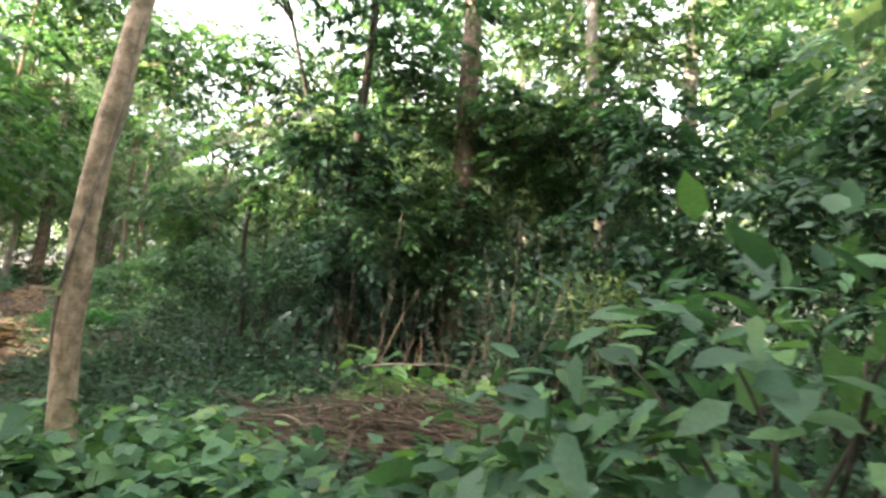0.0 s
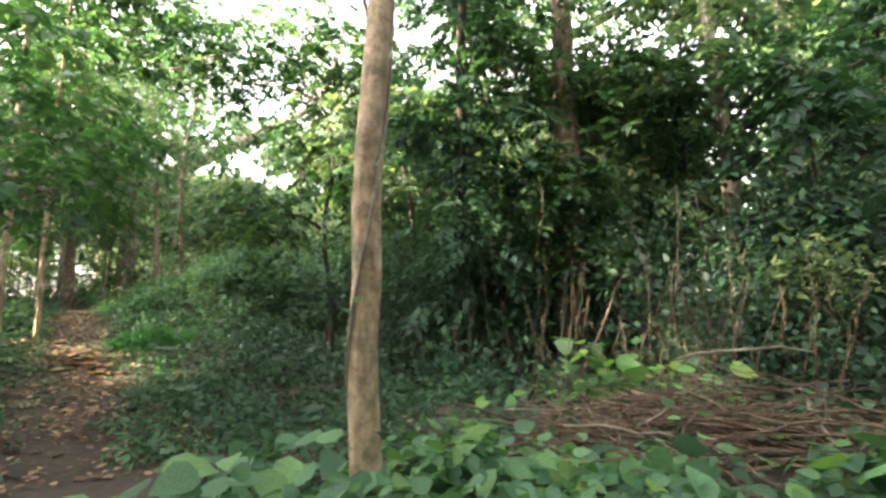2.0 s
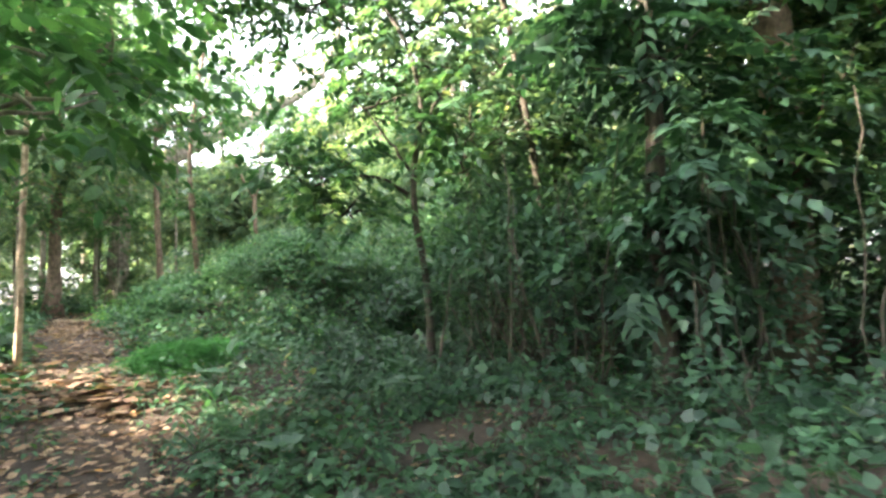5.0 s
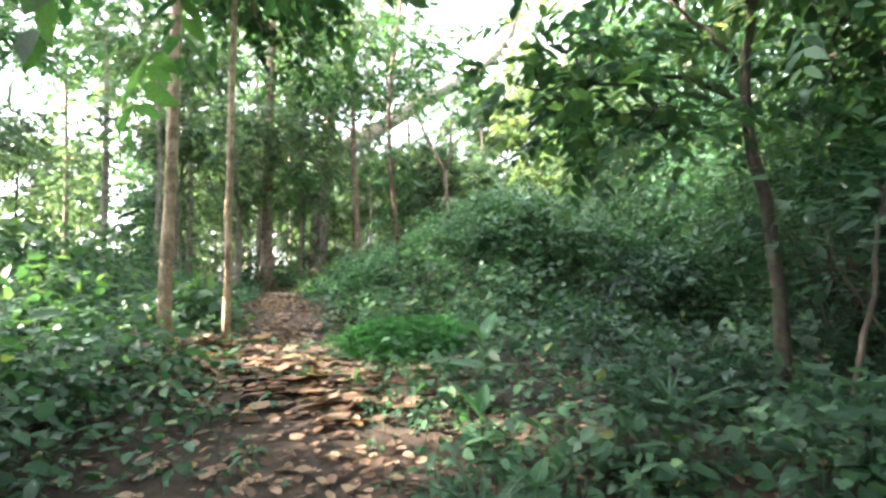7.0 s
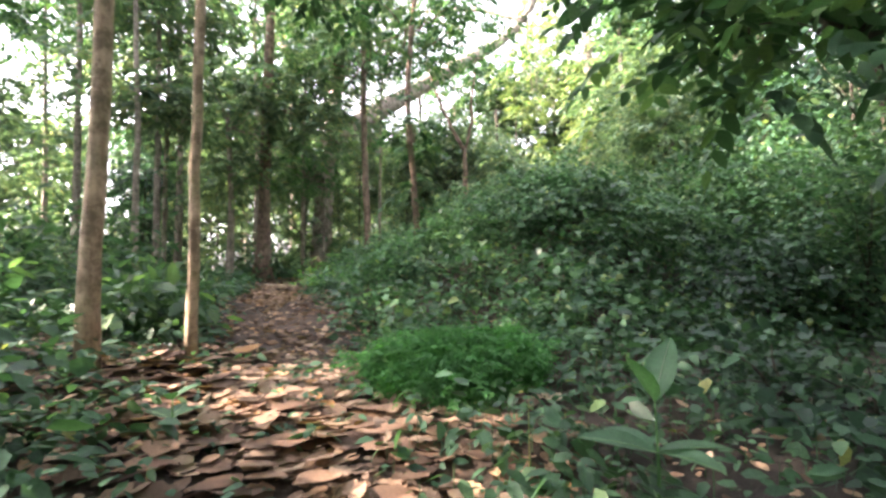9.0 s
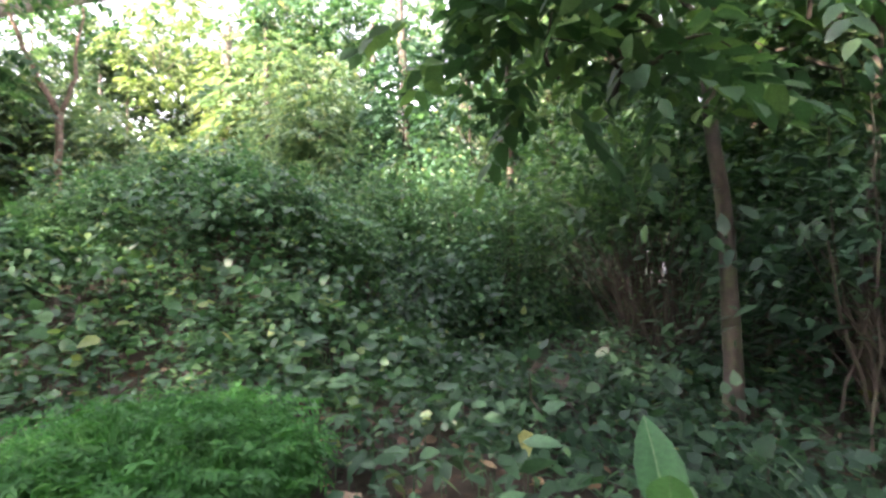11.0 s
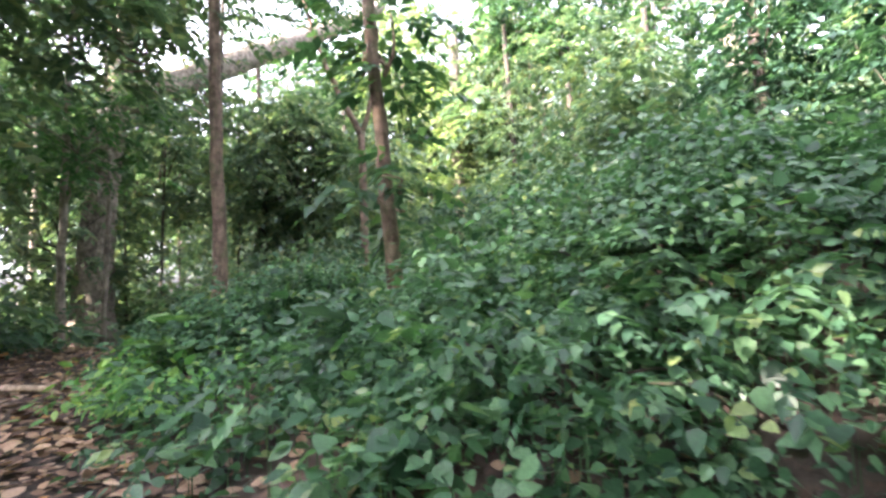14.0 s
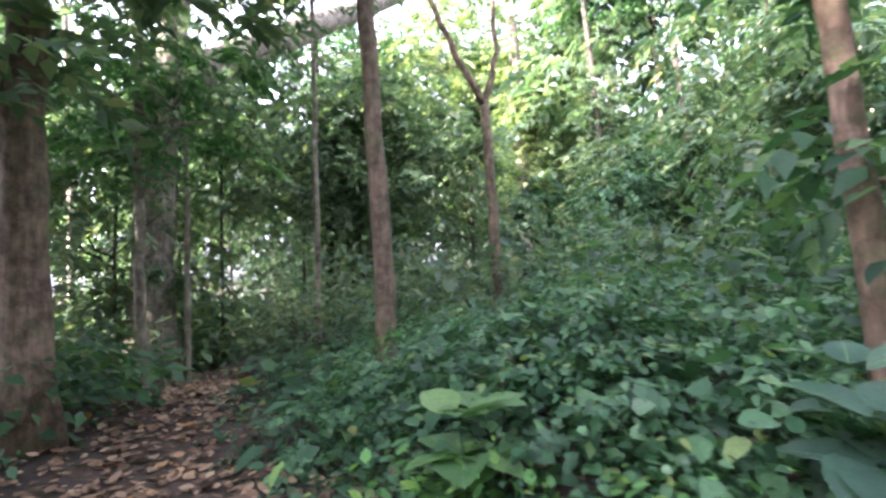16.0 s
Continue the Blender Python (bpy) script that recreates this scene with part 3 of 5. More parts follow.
tree("leaning_giant", "big pale trunk leaning behind the thicket", [at_ground(3.9, 32.0), (3.5, 32.26, 5.6), (2.6, 32.9, 14.0), (2.2, 33.2, 18)], 0.55, BARK_GREY,
     crown=[((2.2, 33.2, 17), (6, 6, 3.5), 70, 4500)], leaf=LEAF_LIGHTENED, seed=17, size=0.3)
# creepers brightened by their own colour, on top of the sun lamp
tree("creeper_column", "tree trunk clothed in creepers tinted a sunlit yellow-green", [at_ground(-9.2, 36.4), (-9.25, 36.4, 6), (-9.3, 36.4, 14)], 0.4, BARK_GREY,
     crown=[((-9.25, 36.3, 8.0), (0.6, 0.6, 4.4), 70, 3600), ((-11.6, 34.5, 5.0), (0.6, 0.6, 2.6), 26, 1200), ((-6.6, 36.8, 9.5), (0.7, 0.6, 2.4), 26, 1200), ((-9.3, 36.5, 16), (5, 5, 3), 60, 3500), ((-6.8, 37.4, 13.0), (2.6, 2.2, 3.0), 44, 2400), ((-12.6, 38.0, 12.5), (2.4, 2.2, 3.2), 40, 2000)], leaf=LEAF_SUN_TINTED, seed=18, size=0.26)
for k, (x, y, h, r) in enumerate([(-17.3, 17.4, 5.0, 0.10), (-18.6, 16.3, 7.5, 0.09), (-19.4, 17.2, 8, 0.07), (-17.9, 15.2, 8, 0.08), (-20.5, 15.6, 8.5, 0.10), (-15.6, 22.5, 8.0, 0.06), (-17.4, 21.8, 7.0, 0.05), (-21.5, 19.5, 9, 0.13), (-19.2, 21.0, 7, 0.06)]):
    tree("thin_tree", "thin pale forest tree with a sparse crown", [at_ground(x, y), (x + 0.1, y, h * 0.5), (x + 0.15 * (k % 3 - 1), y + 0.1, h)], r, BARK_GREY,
         crown=[((x, y, h), (1.9, 1.9, 1.4), 30, 2000 if k < 3 else 700), ((x, y, h * 0.66), (1.3, 1.3, 0.9), 16, 1000 if k < 3 else 300)], leaf=LEAF_LIGHTENED, seed=30 + k, size=0.17, sides=8, group="thin trees by the path")


# tall trees whose high canopies close over the path and the clearing
# the three with y < 3 are unseen, added to shade the foreground
for k, (x, y, h, r, cx, cy) in enumerate([(-25.5, 15.2, 10.5, 3.6, 0.5, 0.2), (-28.5, 19.6, 11.5, 4.0, 0.0, 0.0), (-27.5, 12.4, 11.0, 3.6, 0.0, 0.6), (-4.0, -2.6, 9.5, 3.0, -0.4, 1.6), (-10.4, 2.6, 10.0, 3.2, 1.6, 0.6), (-5.2, 0.2, 9.0, 3.0, 0.2, 1.0), (-14.5, 41.0, 14.0, 4.0, 0.0, 0.0), (-21.0, 22.6, 12.5, 4.4, 0.0, 0.0), (-25.0, 30.0, 14.0, 4.6, 0.0, 0.0), (-10.5, 43.5, 15.0, 4.2, 0.0, 0.0), (-18.5, 39.5, 13.5, 4.0, 0.0, 0.0), (-6.0, 34.2, 13.0, 3.0, -0.2, -1.4), (-4.4, 33.0, 12.6, 3.8, -0.4, -1.0), (-1.2, 31.5, 12.4, 3.6, -0.4, -0.6)]):
    tree("canopy_tree", "tall slender tree with a high spreading canopy", [at_ground(x, y), (x + 0.1, y, h * 0.45), (x + cx * 0.4, y + cy * 0.4, h * 0.8), (x + cx * 0.8, y + cy * 0.8, h)], 0.11, BARK_GREY,
         crown=[((x + cx, y + cy, h), (r, r * 0.9, 1.5), 56, 2600), ((x + cx * 1.3, y + cy * 1.3, h - 1.6), (r * 0.6, r * 0.6, 0.8), 16, 600)], leaf=LEAF_TREE, seed=700 + k, size=0.24, sides=8, group="tall canopy trees")


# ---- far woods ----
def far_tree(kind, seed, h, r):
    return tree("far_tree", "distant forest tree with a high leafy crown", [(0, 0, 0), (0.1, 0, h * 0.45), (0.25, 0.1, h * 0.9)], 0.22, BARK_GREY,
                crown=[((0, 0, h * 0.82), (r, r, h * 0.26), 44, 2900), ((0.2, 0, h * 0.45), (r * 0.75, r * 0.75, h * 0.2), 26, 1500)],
                leaf=LEAF_LIGHTENED, seed=seed, size=0.50, sides=8, group="far forest trees")


FAR_KINDS = [far_tree(0, 51, 13.0, 4.0), far_tree(1, 52, 16.0, 4.6), far_tree(2, 53, 10.0, 3.4)]
spots = []
fr = np.random.default_rng(77)
for ring, (dist, count) in enumerate([(22, 14), (28, 20), (37, 26), (48, 34), (60, 40)]):
    for k in range(count):
        a = 2 * np.pi * (k + fr.uniform(-0.35, 0.35)) / count
        x, y = -8 + dist * math.cos(a) + fr.normal(0, 1.5), 11 + dist * math.sin(a) + fr.normal(0, 1.5)
        bearing = math.degrees(math.atan2(-(x + 7.6), y - 7.3))
        if 51 < bearing < 80 or abs((x + 9.9) * 0.42 - (y - 10.6) * 0.80) / 0.904 < 1.6 and x < -18 or (math.hypot(x + 14, y - 33) < 6) or math.hypot(x + 20, y - 31) < 5 or math.hypot(x + 27, y - 27.5) < 4.5 or math.hypot(x + 9.2, y - 36.4) < 4 or abs(x + 9.6) < 2.2 and 20 < y < 36 or math.hypot(x - 3.5, y - 32) < 4:
            continue
        spots.append((x, y))
# the first nine stand unseen on the sun's side, added to block low sun
spots += [(-26.5, 7.0), (-22, -4), (-18.5, -4.5), (-35, 4), (-34, 9), (-14.5, -7), (-12, -9.5), (-39, 8), (-23, -8), (-8.0, 44.0), (-12.5, 45.0), (-3.5, 43.0), (-16.5, 43.5), (-36.0, 30.0), (-40.5, 26.0)]


def in_lane(x, y, ax, ay, width, near, far):
    """Whether a place lies in a lane that runs from (ax, ay) towards the sun."""
    ux, uy = SUN_DIR.x / math.hypot(SUN_DIR.x, SUN_DIR.y), SUN_DIR.y / math.hypot(SUN_DIR.x, SUN_DIR.y)
    along, off = (x - ax) * ux + (y - ay) * uy, abs((x - ax) * uy - (y - ay) * ux)
    return near < along < far and off < width


spots = [p for p in spots if not in_lane(*p, -10.0, 10.5, 2.8, 8, 60) and not in_lane(*p, -9.3, 36.4, 6.0, -3, 20) and not (abs(p[0] + 9.8) < 3.2 and 18 < p[1] < 36)]
for k, (x, y) in enumerate(spots):
    src = FAR_KINDS[k % 3]
    m = pose(x, y, float(land(np.array(x), np.array(y))) - 0.1, 0, 0, fr.uniform(0, 360))
    if k < 3:
        src.matrix_basis = m
    else:
        copy_thing(src, m)


# trunks wrapped in hanging creepers
for k, (x, y, h, r, mat) in enumerate([(-3.6, 27.2, 9.0, 1.3, LEAF_TREE), (-4.2, 21.6, 7.5, 1.0, LEAF_DARK), (-1.2, 19.0, 8.0, 1.2, LEAF_TREE), (-7.4, 31.5, 10.0, 1.1, LEAF_LIGHTENED), (-15.0, 38.0, 9.0, 1.0, LEAF_LIGHTENED), (1.4, 24.0, 9.5, 1.4, LEAF_TREE), (-16.8, 29.5, 8.0, 0.9, LEAF_LIGHTENED), (-5.8, 28.5, 7.0, 0.8, LEAF_TREE)]):
    tree("creeper_tree", "tree trunk smothered in hanging green creepers", [at_ground(x, y), (x + 0.1, y, h * 0.5), (x - 0.2, y + 0.1, h * 1.2)], 0.16, BARK_DARK,
         crown=[((x, y, h * 0.42), (r * 0.7, r * 0.7, h * 0.42), 44, 2000), ((x, y, h * 0.85), (r, r, h * 0.2), 24, 1100)], leaf=mat, size=0.2, shape=FLAT, seed=600 + k, sides=8, group="creeper-clad trees")


# ---- saplings under the canopy ----
def sapling(seed, h, r, low, count, mat):
    return tree("understory_tree", "slender understory tree with a full leafy crown", [(0, 0, 0), (0.1, 0.05, h * 0.5), (0.05, 0.15, h)], 0.05, BARK_DARK,
                crown=[((0, 0, low + (h - low) * 0.5), (r, r, (h - low) * 0.55), 34, count), ((0.1, 0.1, h), (r * 0.7, r * 0.7, 0.7), 12, count // 3)],
                leaf=mat, seed=seed, size=0.20, sides=6, group="understory trees")


SAPLINGS = [sapling(61, 5.5, 1.5, 1.4, 2200, LEAF_LIGHTENED), sapling(62, 6.5, 1.8, 2.4, 2800, LEAF_DARK), sapling(63, 7.5, 1.9, 3.4, 2800, LEAF_LIGHTENED), sapling(64, 4.5, 1.3, 0.8, 2200, LEAF_DARK)]
# those with y < 2 near the start are unseen, added to shade it
stand = [(-24.5, 13.0, 2), (-28.0, 17.5, 2), (-30.5, 21.5, 0), (-26, 10.5, 0), (2.2, 10.8, 2), (-6.5, 22.8, 0), (-3.0, 19.6, 1), (0.5, 17.2, 3), (2.6, 13.2, 1), (4.4, 13.8, 0), (6.2, 10.4, 1), (5.2, 6.2, 3), (6.4, 3.6, 0), (-2.6, 12.6, 3), (0.4, 10.6, 0), (3.2, 8.2, 3),
         # (-24.0, 23.6) and (-26.2, 22.6) are added to shade the buttressed tree
         (-6.6, 24.0, 2), (-15.4, 28.5, 2), (-4.4, 25.0, 1), (-0.5, 26.0, 2), (3.0, 22.0, 1), (-22.5, 23.0, 2), (-24.0, 23.6, 0), (-26.2, 22.6, 1), (-14.5, 1.5, 2), (3.4, -1.6, 0), (1.0, -4.5, 2), (5.2, 1.4, 1), (-4.0, -4.5, 2), (-8.5, -1.5, 2), (4.6, 3.4, 2), (-12.4, 27.8, 0), (-15.8, 30.5, 2), (-17.4, 28.6, 2), (-14.8, 29.0, 2), (-19.2, 27.4, 2), (-16.8, 32.6, 2), (-20.6, 25.2, 0), (-10.6, 31.0, 3), (-14.6, 33.4, 0), (-18.8, 35.5, 0), (-22.0, 29.0, 0), (-8.2, 28.2, 3), (-4.0, 31.0, 0), (-23.6, 19.8, 3), (-25.6, 24.8, 2), (-20.4, 27.8, 2),
         (-16.4, 31.0, 0), (-20.5, 31.5, 2), (-7.0, 30.0, 0), (-2.0, 31.0, 2), (5.0, 18.0, 0), (8.5, 14.0, 2), (8.5, 7.0, 1)]
sr = np.random.default_rng(91)
placed = set()
for x, y, kind in stand:
    m = pose(x, y, at_ground(x, y)[2] - 0.05, 0, 0, sr.uniform(0, 360))
    if kind in placed:
        copy_thing(SAPLINGS[kind], m)
    else:
        SAPLINGS[kind].matrix_basis = m
        placed.add(kind)


# ---- shrubs and thickets ----
def shrub(name, label, x, y, r, h, count, size, mat, shape=OVAL, seed=1, lift=0.0, group="", stem=BARK_DARK):
    """Stems from one root and leaves in layers over an uneven dome."""
    g = np.random.default_rng(seed)
    base = np.array(at_ground(x, y))
    ob = thing(name, label, "shrub", base, group)
    sub = max(10, int(14 * r * h))
    d = unit(g.normal(size=(sub, 3)) * (1, 1, 0.8))
    d[:, 2] = np.abs(d[:, 2])
    c = d * np.array([r, r, h - lift]) * g.uniform(0.55, 1.0, (sub, 1)) + (0, 0, lift)
    for k in range(0, sub, 2):
        s = np.array([g.normal(0, 0.12), g.normal(0, 0.12), -0.05])
        part("stem", mesh_from("stem", *tube(bent([s, (s + c[k]) / 2 + (0, 0, 0.15), c[k]], 6, g, 0.03), np.linspace(0.018, 0.005, 6), 5), stem), ob)
    pick = g.integers(0, sub, count)
    off = g.normal(0, 1, (count, 3)) * (0.14 + 0.16 * r, 0.14 + 0.16 * r, 0.10 + 0.06 * h)
    at = c[pick] + off
    at[:, 2] = np.maximum(at[:, 2], 0.04)
    out = at * (1, 1, 0.25)
    along = unit(out) + g.normal(0, 0.55, (count, 3)) - (0, 0, 0.25)
    up = unit(out) * 0.5 + (0, 0, 0.9) + g.normal(0, 0.35, (count, 3))
    tagged(part("foliage", mesh_from("foliage", *leaves(at, along, up, size * np.clip(np.exp(g.normal(-0.1, 0.38, count)), 0.35, 1.65), shape), mat), ob), kind="stuff")
    return ob


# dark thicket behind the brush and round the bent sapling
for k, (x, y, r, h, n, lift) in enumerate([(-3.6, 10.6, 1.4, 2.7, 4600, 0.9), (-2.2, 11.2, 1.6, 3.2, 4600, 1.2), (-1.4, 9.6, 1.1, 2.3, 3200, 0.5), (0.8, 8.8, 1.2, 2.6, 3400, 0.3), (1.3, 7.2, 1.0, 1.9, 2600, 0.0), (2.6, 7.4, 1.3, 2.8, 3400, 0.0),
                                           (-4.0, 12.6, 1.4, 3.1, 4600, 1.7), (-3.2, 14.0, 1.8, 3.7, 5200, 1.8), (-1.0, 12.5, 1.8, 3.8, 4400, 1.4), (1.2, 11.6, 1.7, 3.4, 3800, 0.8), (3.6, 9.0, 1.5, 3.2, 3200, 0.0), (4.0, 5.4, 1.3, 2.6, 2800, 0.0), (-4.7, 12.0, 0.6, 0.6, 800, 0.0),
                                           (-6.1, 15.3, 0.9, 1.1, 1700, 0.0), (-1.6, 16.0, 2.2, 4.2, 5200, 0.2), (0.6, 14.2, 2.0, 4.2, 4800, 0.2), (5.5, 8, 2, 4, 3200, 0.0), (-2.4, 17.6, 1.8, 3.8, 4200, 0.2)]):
    # raised shrubs get the lighter green, low ones the green darkened for shade
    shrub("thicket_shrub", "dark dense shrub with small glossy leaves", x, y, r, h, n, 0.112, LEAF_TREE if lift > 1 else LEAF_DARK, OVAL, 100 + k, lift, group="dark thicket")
# vine-hung shrubs closing the far side of the mound
for k, (x, y, r, h, n) in enumerate([(-4.7, 17.4, 1.2, 2.9, 5200), (-4.5, 15.5, 1.0, 2.5, 4200), (-3.6, 19.2, 1.3, 3.6, 4600), (-5.9, 18.9, 1.1, 2.4, 3600), (-5.2, 20.8, 1.5, 4.4, 4200)]):
    shrub("vine_shrub", "tall shrub smothered in broad green vine leaves", x, y, r, h, int(n * 1.3), 0.085, LEAF_VINE, HEART, 950 + k, group="vine-hung shrubs")
# shrub added for a patch of sun, its brightness painted into the leaves
shrub("sun_patch_shrub", "slender shrub standing in for a sun patch, leaves tinted yellow-green", 1.85, 6.5, 0.35, 1.9, 420, 0.085, LEAF_SUN_TINTED, OVAL, 960, 1.3)
def pole_clump(x, y, n, seed):
    g = np.random.default_rng(seed)
    base = np.array(at_ground(x, y))
    ob = thing("stem_clump", "clump of dark thin bare stems in the thicket", "shrub", base, "bare stem clumps")
    for k in range(n):
        p = np.array([g.normal(0, 0.3), g.normal(0, 0.3), -0.08])
        tip = p + (g.normal(0, 0.35), g.normal(0, 0.3), g.uniform(1.6, 3.2))
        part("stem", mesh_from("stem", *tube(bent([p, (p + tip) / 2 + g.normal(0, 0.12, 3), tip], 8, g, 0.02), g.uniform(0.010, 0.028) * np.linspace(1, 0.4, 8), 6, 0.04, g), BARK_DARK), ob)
    return ob


for k, (x, y) in enumerate([(-3.0, 9.4), (-3.8, 9.7), (-2.0, 8.4), (-0.9, 7.9), (0.6, 7.6), (-4.3, 10.6), (-1.6, 8.9), (1.6, 7.9)]):
    pole_clump(x, y, 6, 190 + k)
# lighter shrubs beyond the mound and along the path
for k, (x, y, r, h, n) in enumerate([(-6.3, 18.6, 1.6, 2.8, 2800), (-10.6, 19.2, 1.7, 2.0, 2400), (-7.4, 20.5, 1.6, 2.2, 2000), (-5.0, 21.5, 2.4, 4.2, 3000), (-11.4, 22.0, 1.6, 2.2, 1800), (-15.8, 24.5, 2.0, 2.8, 2200), (-14.4, 22.4, 1.6, 1.9, 1800), (-17.6, 18.9, 1.0, 1.0, 1000),
                                     (-13.4, 26.5, 2.2, 2.8, 2000), (-10.2, 26.5, 2.0, 2.2, 1600), (-5.4, 26.5, 2.4, 4.0, 2400), (-2, 22, 2.6, 5.0, 2600), (-17, 28, 2.4, 3.6, 2000), (-21, 22, 2.2, 2.6, 1800), (-22.5, 18.5, 2.0, 2.2, 1600), (-13.4, 12.2, 0.5, 0.7, 500), (-12.2, 10.8, 0.6, 0.8, 700), (-13.0, 9.2, 0.8, 0.6, 800), (-14.6, 10.8, 1.2, 1.5, 1300), (-16.5, 13.2, 1.3, 1.6, 1400), (-12.2, 7.2, 1.0, 1.3, 1300), (-14.4, 6.4, 1.3, 1.2, 1100), (-18.5, 11, 1.8, 2.4, 1600)]):
    # past y = 20 the lightened green imitates haze
    shrub("shrub", "leafy green forest shrub among the trees", x, y, r, h, n, 0.16, LEAF_TREE if y < 20 else LEAF_LIGHTENED, OVAL if y < 18 else FLAT, 140 + k, group="green shrubs")
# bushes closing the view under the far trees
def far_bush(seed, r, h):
    return shrub("far_bush", "tall bushy undergrowth under the far trees", -8.0, 33.0, r, h, 2100, 0.30, LEAF_LIGHTENED, FLAT, seed, group="far bushes")


BUSHES = [far_bush(181, 2.0, 2.0), far_bush(182, 2.6, 3.0)]
HEDGE = [(-22.5, 30.0), (-21.0, 27.0), (-15.5, 33.0), (-13.6, 30.2), (-12.0, 33.5), (-10.4, 29.6), (-9.0, 32.4), (-7.6, 26.4), (-6.6, 30.6), (-4.6, 28.0), (-2.6, 29.6), (-0.6, 27.0), (-15.0, 36.5), (-20.0, 35.0), (-23.5, 34.0), (1.8, 27.5), (-13.0, 24.2), (-26.0, 20.5), (-25.0, 17.2), (-21.6, 11.8), (-9.4, 23.6)]
br = np.random.default_rng(183)
first_used = [False, False]
for k, (x, y) in enumerate(HEDGE):
    if track_distance(x, y) > 1.6:
        copy_thing(BUSHES[k % 2], pose(*at_ground(x, y), 0, 0, 70.0 * k))
for dist, count in ((24, 22), (33, 30)):
    for k in range(count):
        a = 2 * np.pi * (k + br.uniform(-0.4, 0.4)) / count
        x, y = -8 + dist * math.cos(a) + br.normal(0, 1), 11 + dist * math.sin(a) + br.normal(0, 1)
        if y < -6 or track_distance(x, y) < 2.5:
            continue
        m = pose(*at_ground(x, y), 0, 0, br.uniform(0, 360))
        if first_used[k % 2]:
            copy_thing(BUSHES[k % 2], m)
        else:
            BUSHES[k % 2].matrix_basis = m
            first_used[k % 2] = True
# large-leaved sapling close to the start
shrub("broadleaf_sapling", "sapling with large matt bluish-green leaves", 1.45, 2.05, 0.8, 1.75, 620, 0.165, LEAF_BLUISH, OVAL, 171, 0.2)
shrub("broadleaf_sapling", "low sapling with broad matt leaves", 0.75, 2.7, 0.7, 0.85, 320, 0.17, LEAF_BLUISH, OVAL, 172)
shrub("bright_shrub", "low bright green shrub at the path edge", -13.3, 16.2, 0.5, 0.6, 2000, 0.075, LEAF_FRESH, OVAL, 173)


# tiers of creeper over the mound and its edge along the path
for k, (x, y, r, h, n) in enumerate([(-13.0, 17.2, 0.7, 0.7, 700), (-9.0, 15.7, 0.55, 0.95, 800), (-8.6, 16.9, 0.7, 1.15, 900), (-10.1, 15.6, 0.45, 0.8, 600), (-11.2, 16.9, 0.5, 0.85, 640), (-9.9, 17.2, 0.5, 0.9, 640), (-12.4, 17.6, 0.5, 0.8, 560), (-7.8, 16.6, 0.5, 0.8, 640), (-12.3, 16.7, 0.6, 0.45, 520), (-11.6, 15.7, 0.6, 0.4, 520), (-10.9, 15.0, 0.65, 0.75, 700), (-10.2, 14.2, 0.6, 0.6, 600), (-9.6, 15.2, 0.7, 0.7, 700), (-8.6, 14.6, 0.7, 0.55, 640),
                                     (-10.6, 16.4, 0.8, 0.8, 800), (-9.2, 16.4, 0.9, 0.9, 900), (-8.4, 17.0, 0.9, 0.8, 800), (-7.6, 15.8, 0.7, 0.6, 700), (-7.6, 14.0, 0.7, 0.5, 600), (-6.6, 14.4, 0.7, 0.4, 700), (-11.8, 17.8, 0.8, 0.7, 700), (-13.6, 18.4, 0.8, 0.8, 700), (-8.0, 12.9, 0.5, 0.4, 420),
                                     (-6.8, 12.4, 0.6, 0.5, 520), (-10.2, 18.4, 1.0, 0.9, 800), (-7.0, 17.6, 0.9, 1.1, 800), (-6.0, 11.6, 0.5, 0.5, 460), (-5.2, 9.2, 0.6, 0.55, 520), (-6.2, 10.2, 0.5, 0.4, 420), (-3.9, 8.2, 0.7, 0.6, 600), (-9.9, 7.6, 0.5, 0.45, 420), (-8.9, 6.0, 0.5, 0.4, 420), (-10.4, 8.6, 0.5, 0.4, 420), (-5.6, 7.6, 0.45, 0.4, 380), (-5.9, 10.7, 0.6, 0.5, 900), (-4.5, 9.7, 0.7, 0.5, 900), (-6.7, 11.3, 0.6, 0.5, 800), (-4.9, 6.5, 0.45, 0.42, 420), (-4.2, 7.0, 0.5, 0.5, 460), (-3.4, 6.4, 0.55, 0.55, 520), (-2.6, 7.4, 0.7, 0.8, 800), (-6.4, 8.9, 0.4, 0.35, 360), (-1.6, 6.9, 0.6, 0.7, 700), (-3.0, 5.2, 0.45, 0.4, 420), (-8.4, 5.0, 0.5, 0.45, 460), (-9.4, 6.9, 0.45, 0.4, 420), (-10.1, 7.8, 0.5, 0.45, 460), (1.6, 5.8, 0.7, 0.9, 800), (0.6, 6.6, 0.6, 0.8, 700)]):
    # clumps right of the path wear the darker green to imitate canopy shade
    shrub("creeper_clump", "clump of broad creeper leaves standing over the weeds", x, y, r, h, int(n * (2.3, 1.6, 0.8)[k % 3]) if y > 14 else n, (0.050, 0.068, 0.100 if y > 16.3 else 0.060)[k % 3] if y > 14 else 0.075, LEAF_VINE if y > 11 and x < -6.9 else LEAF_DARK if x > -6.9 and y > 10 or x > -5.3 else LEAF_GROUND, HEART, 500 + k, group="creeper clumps")


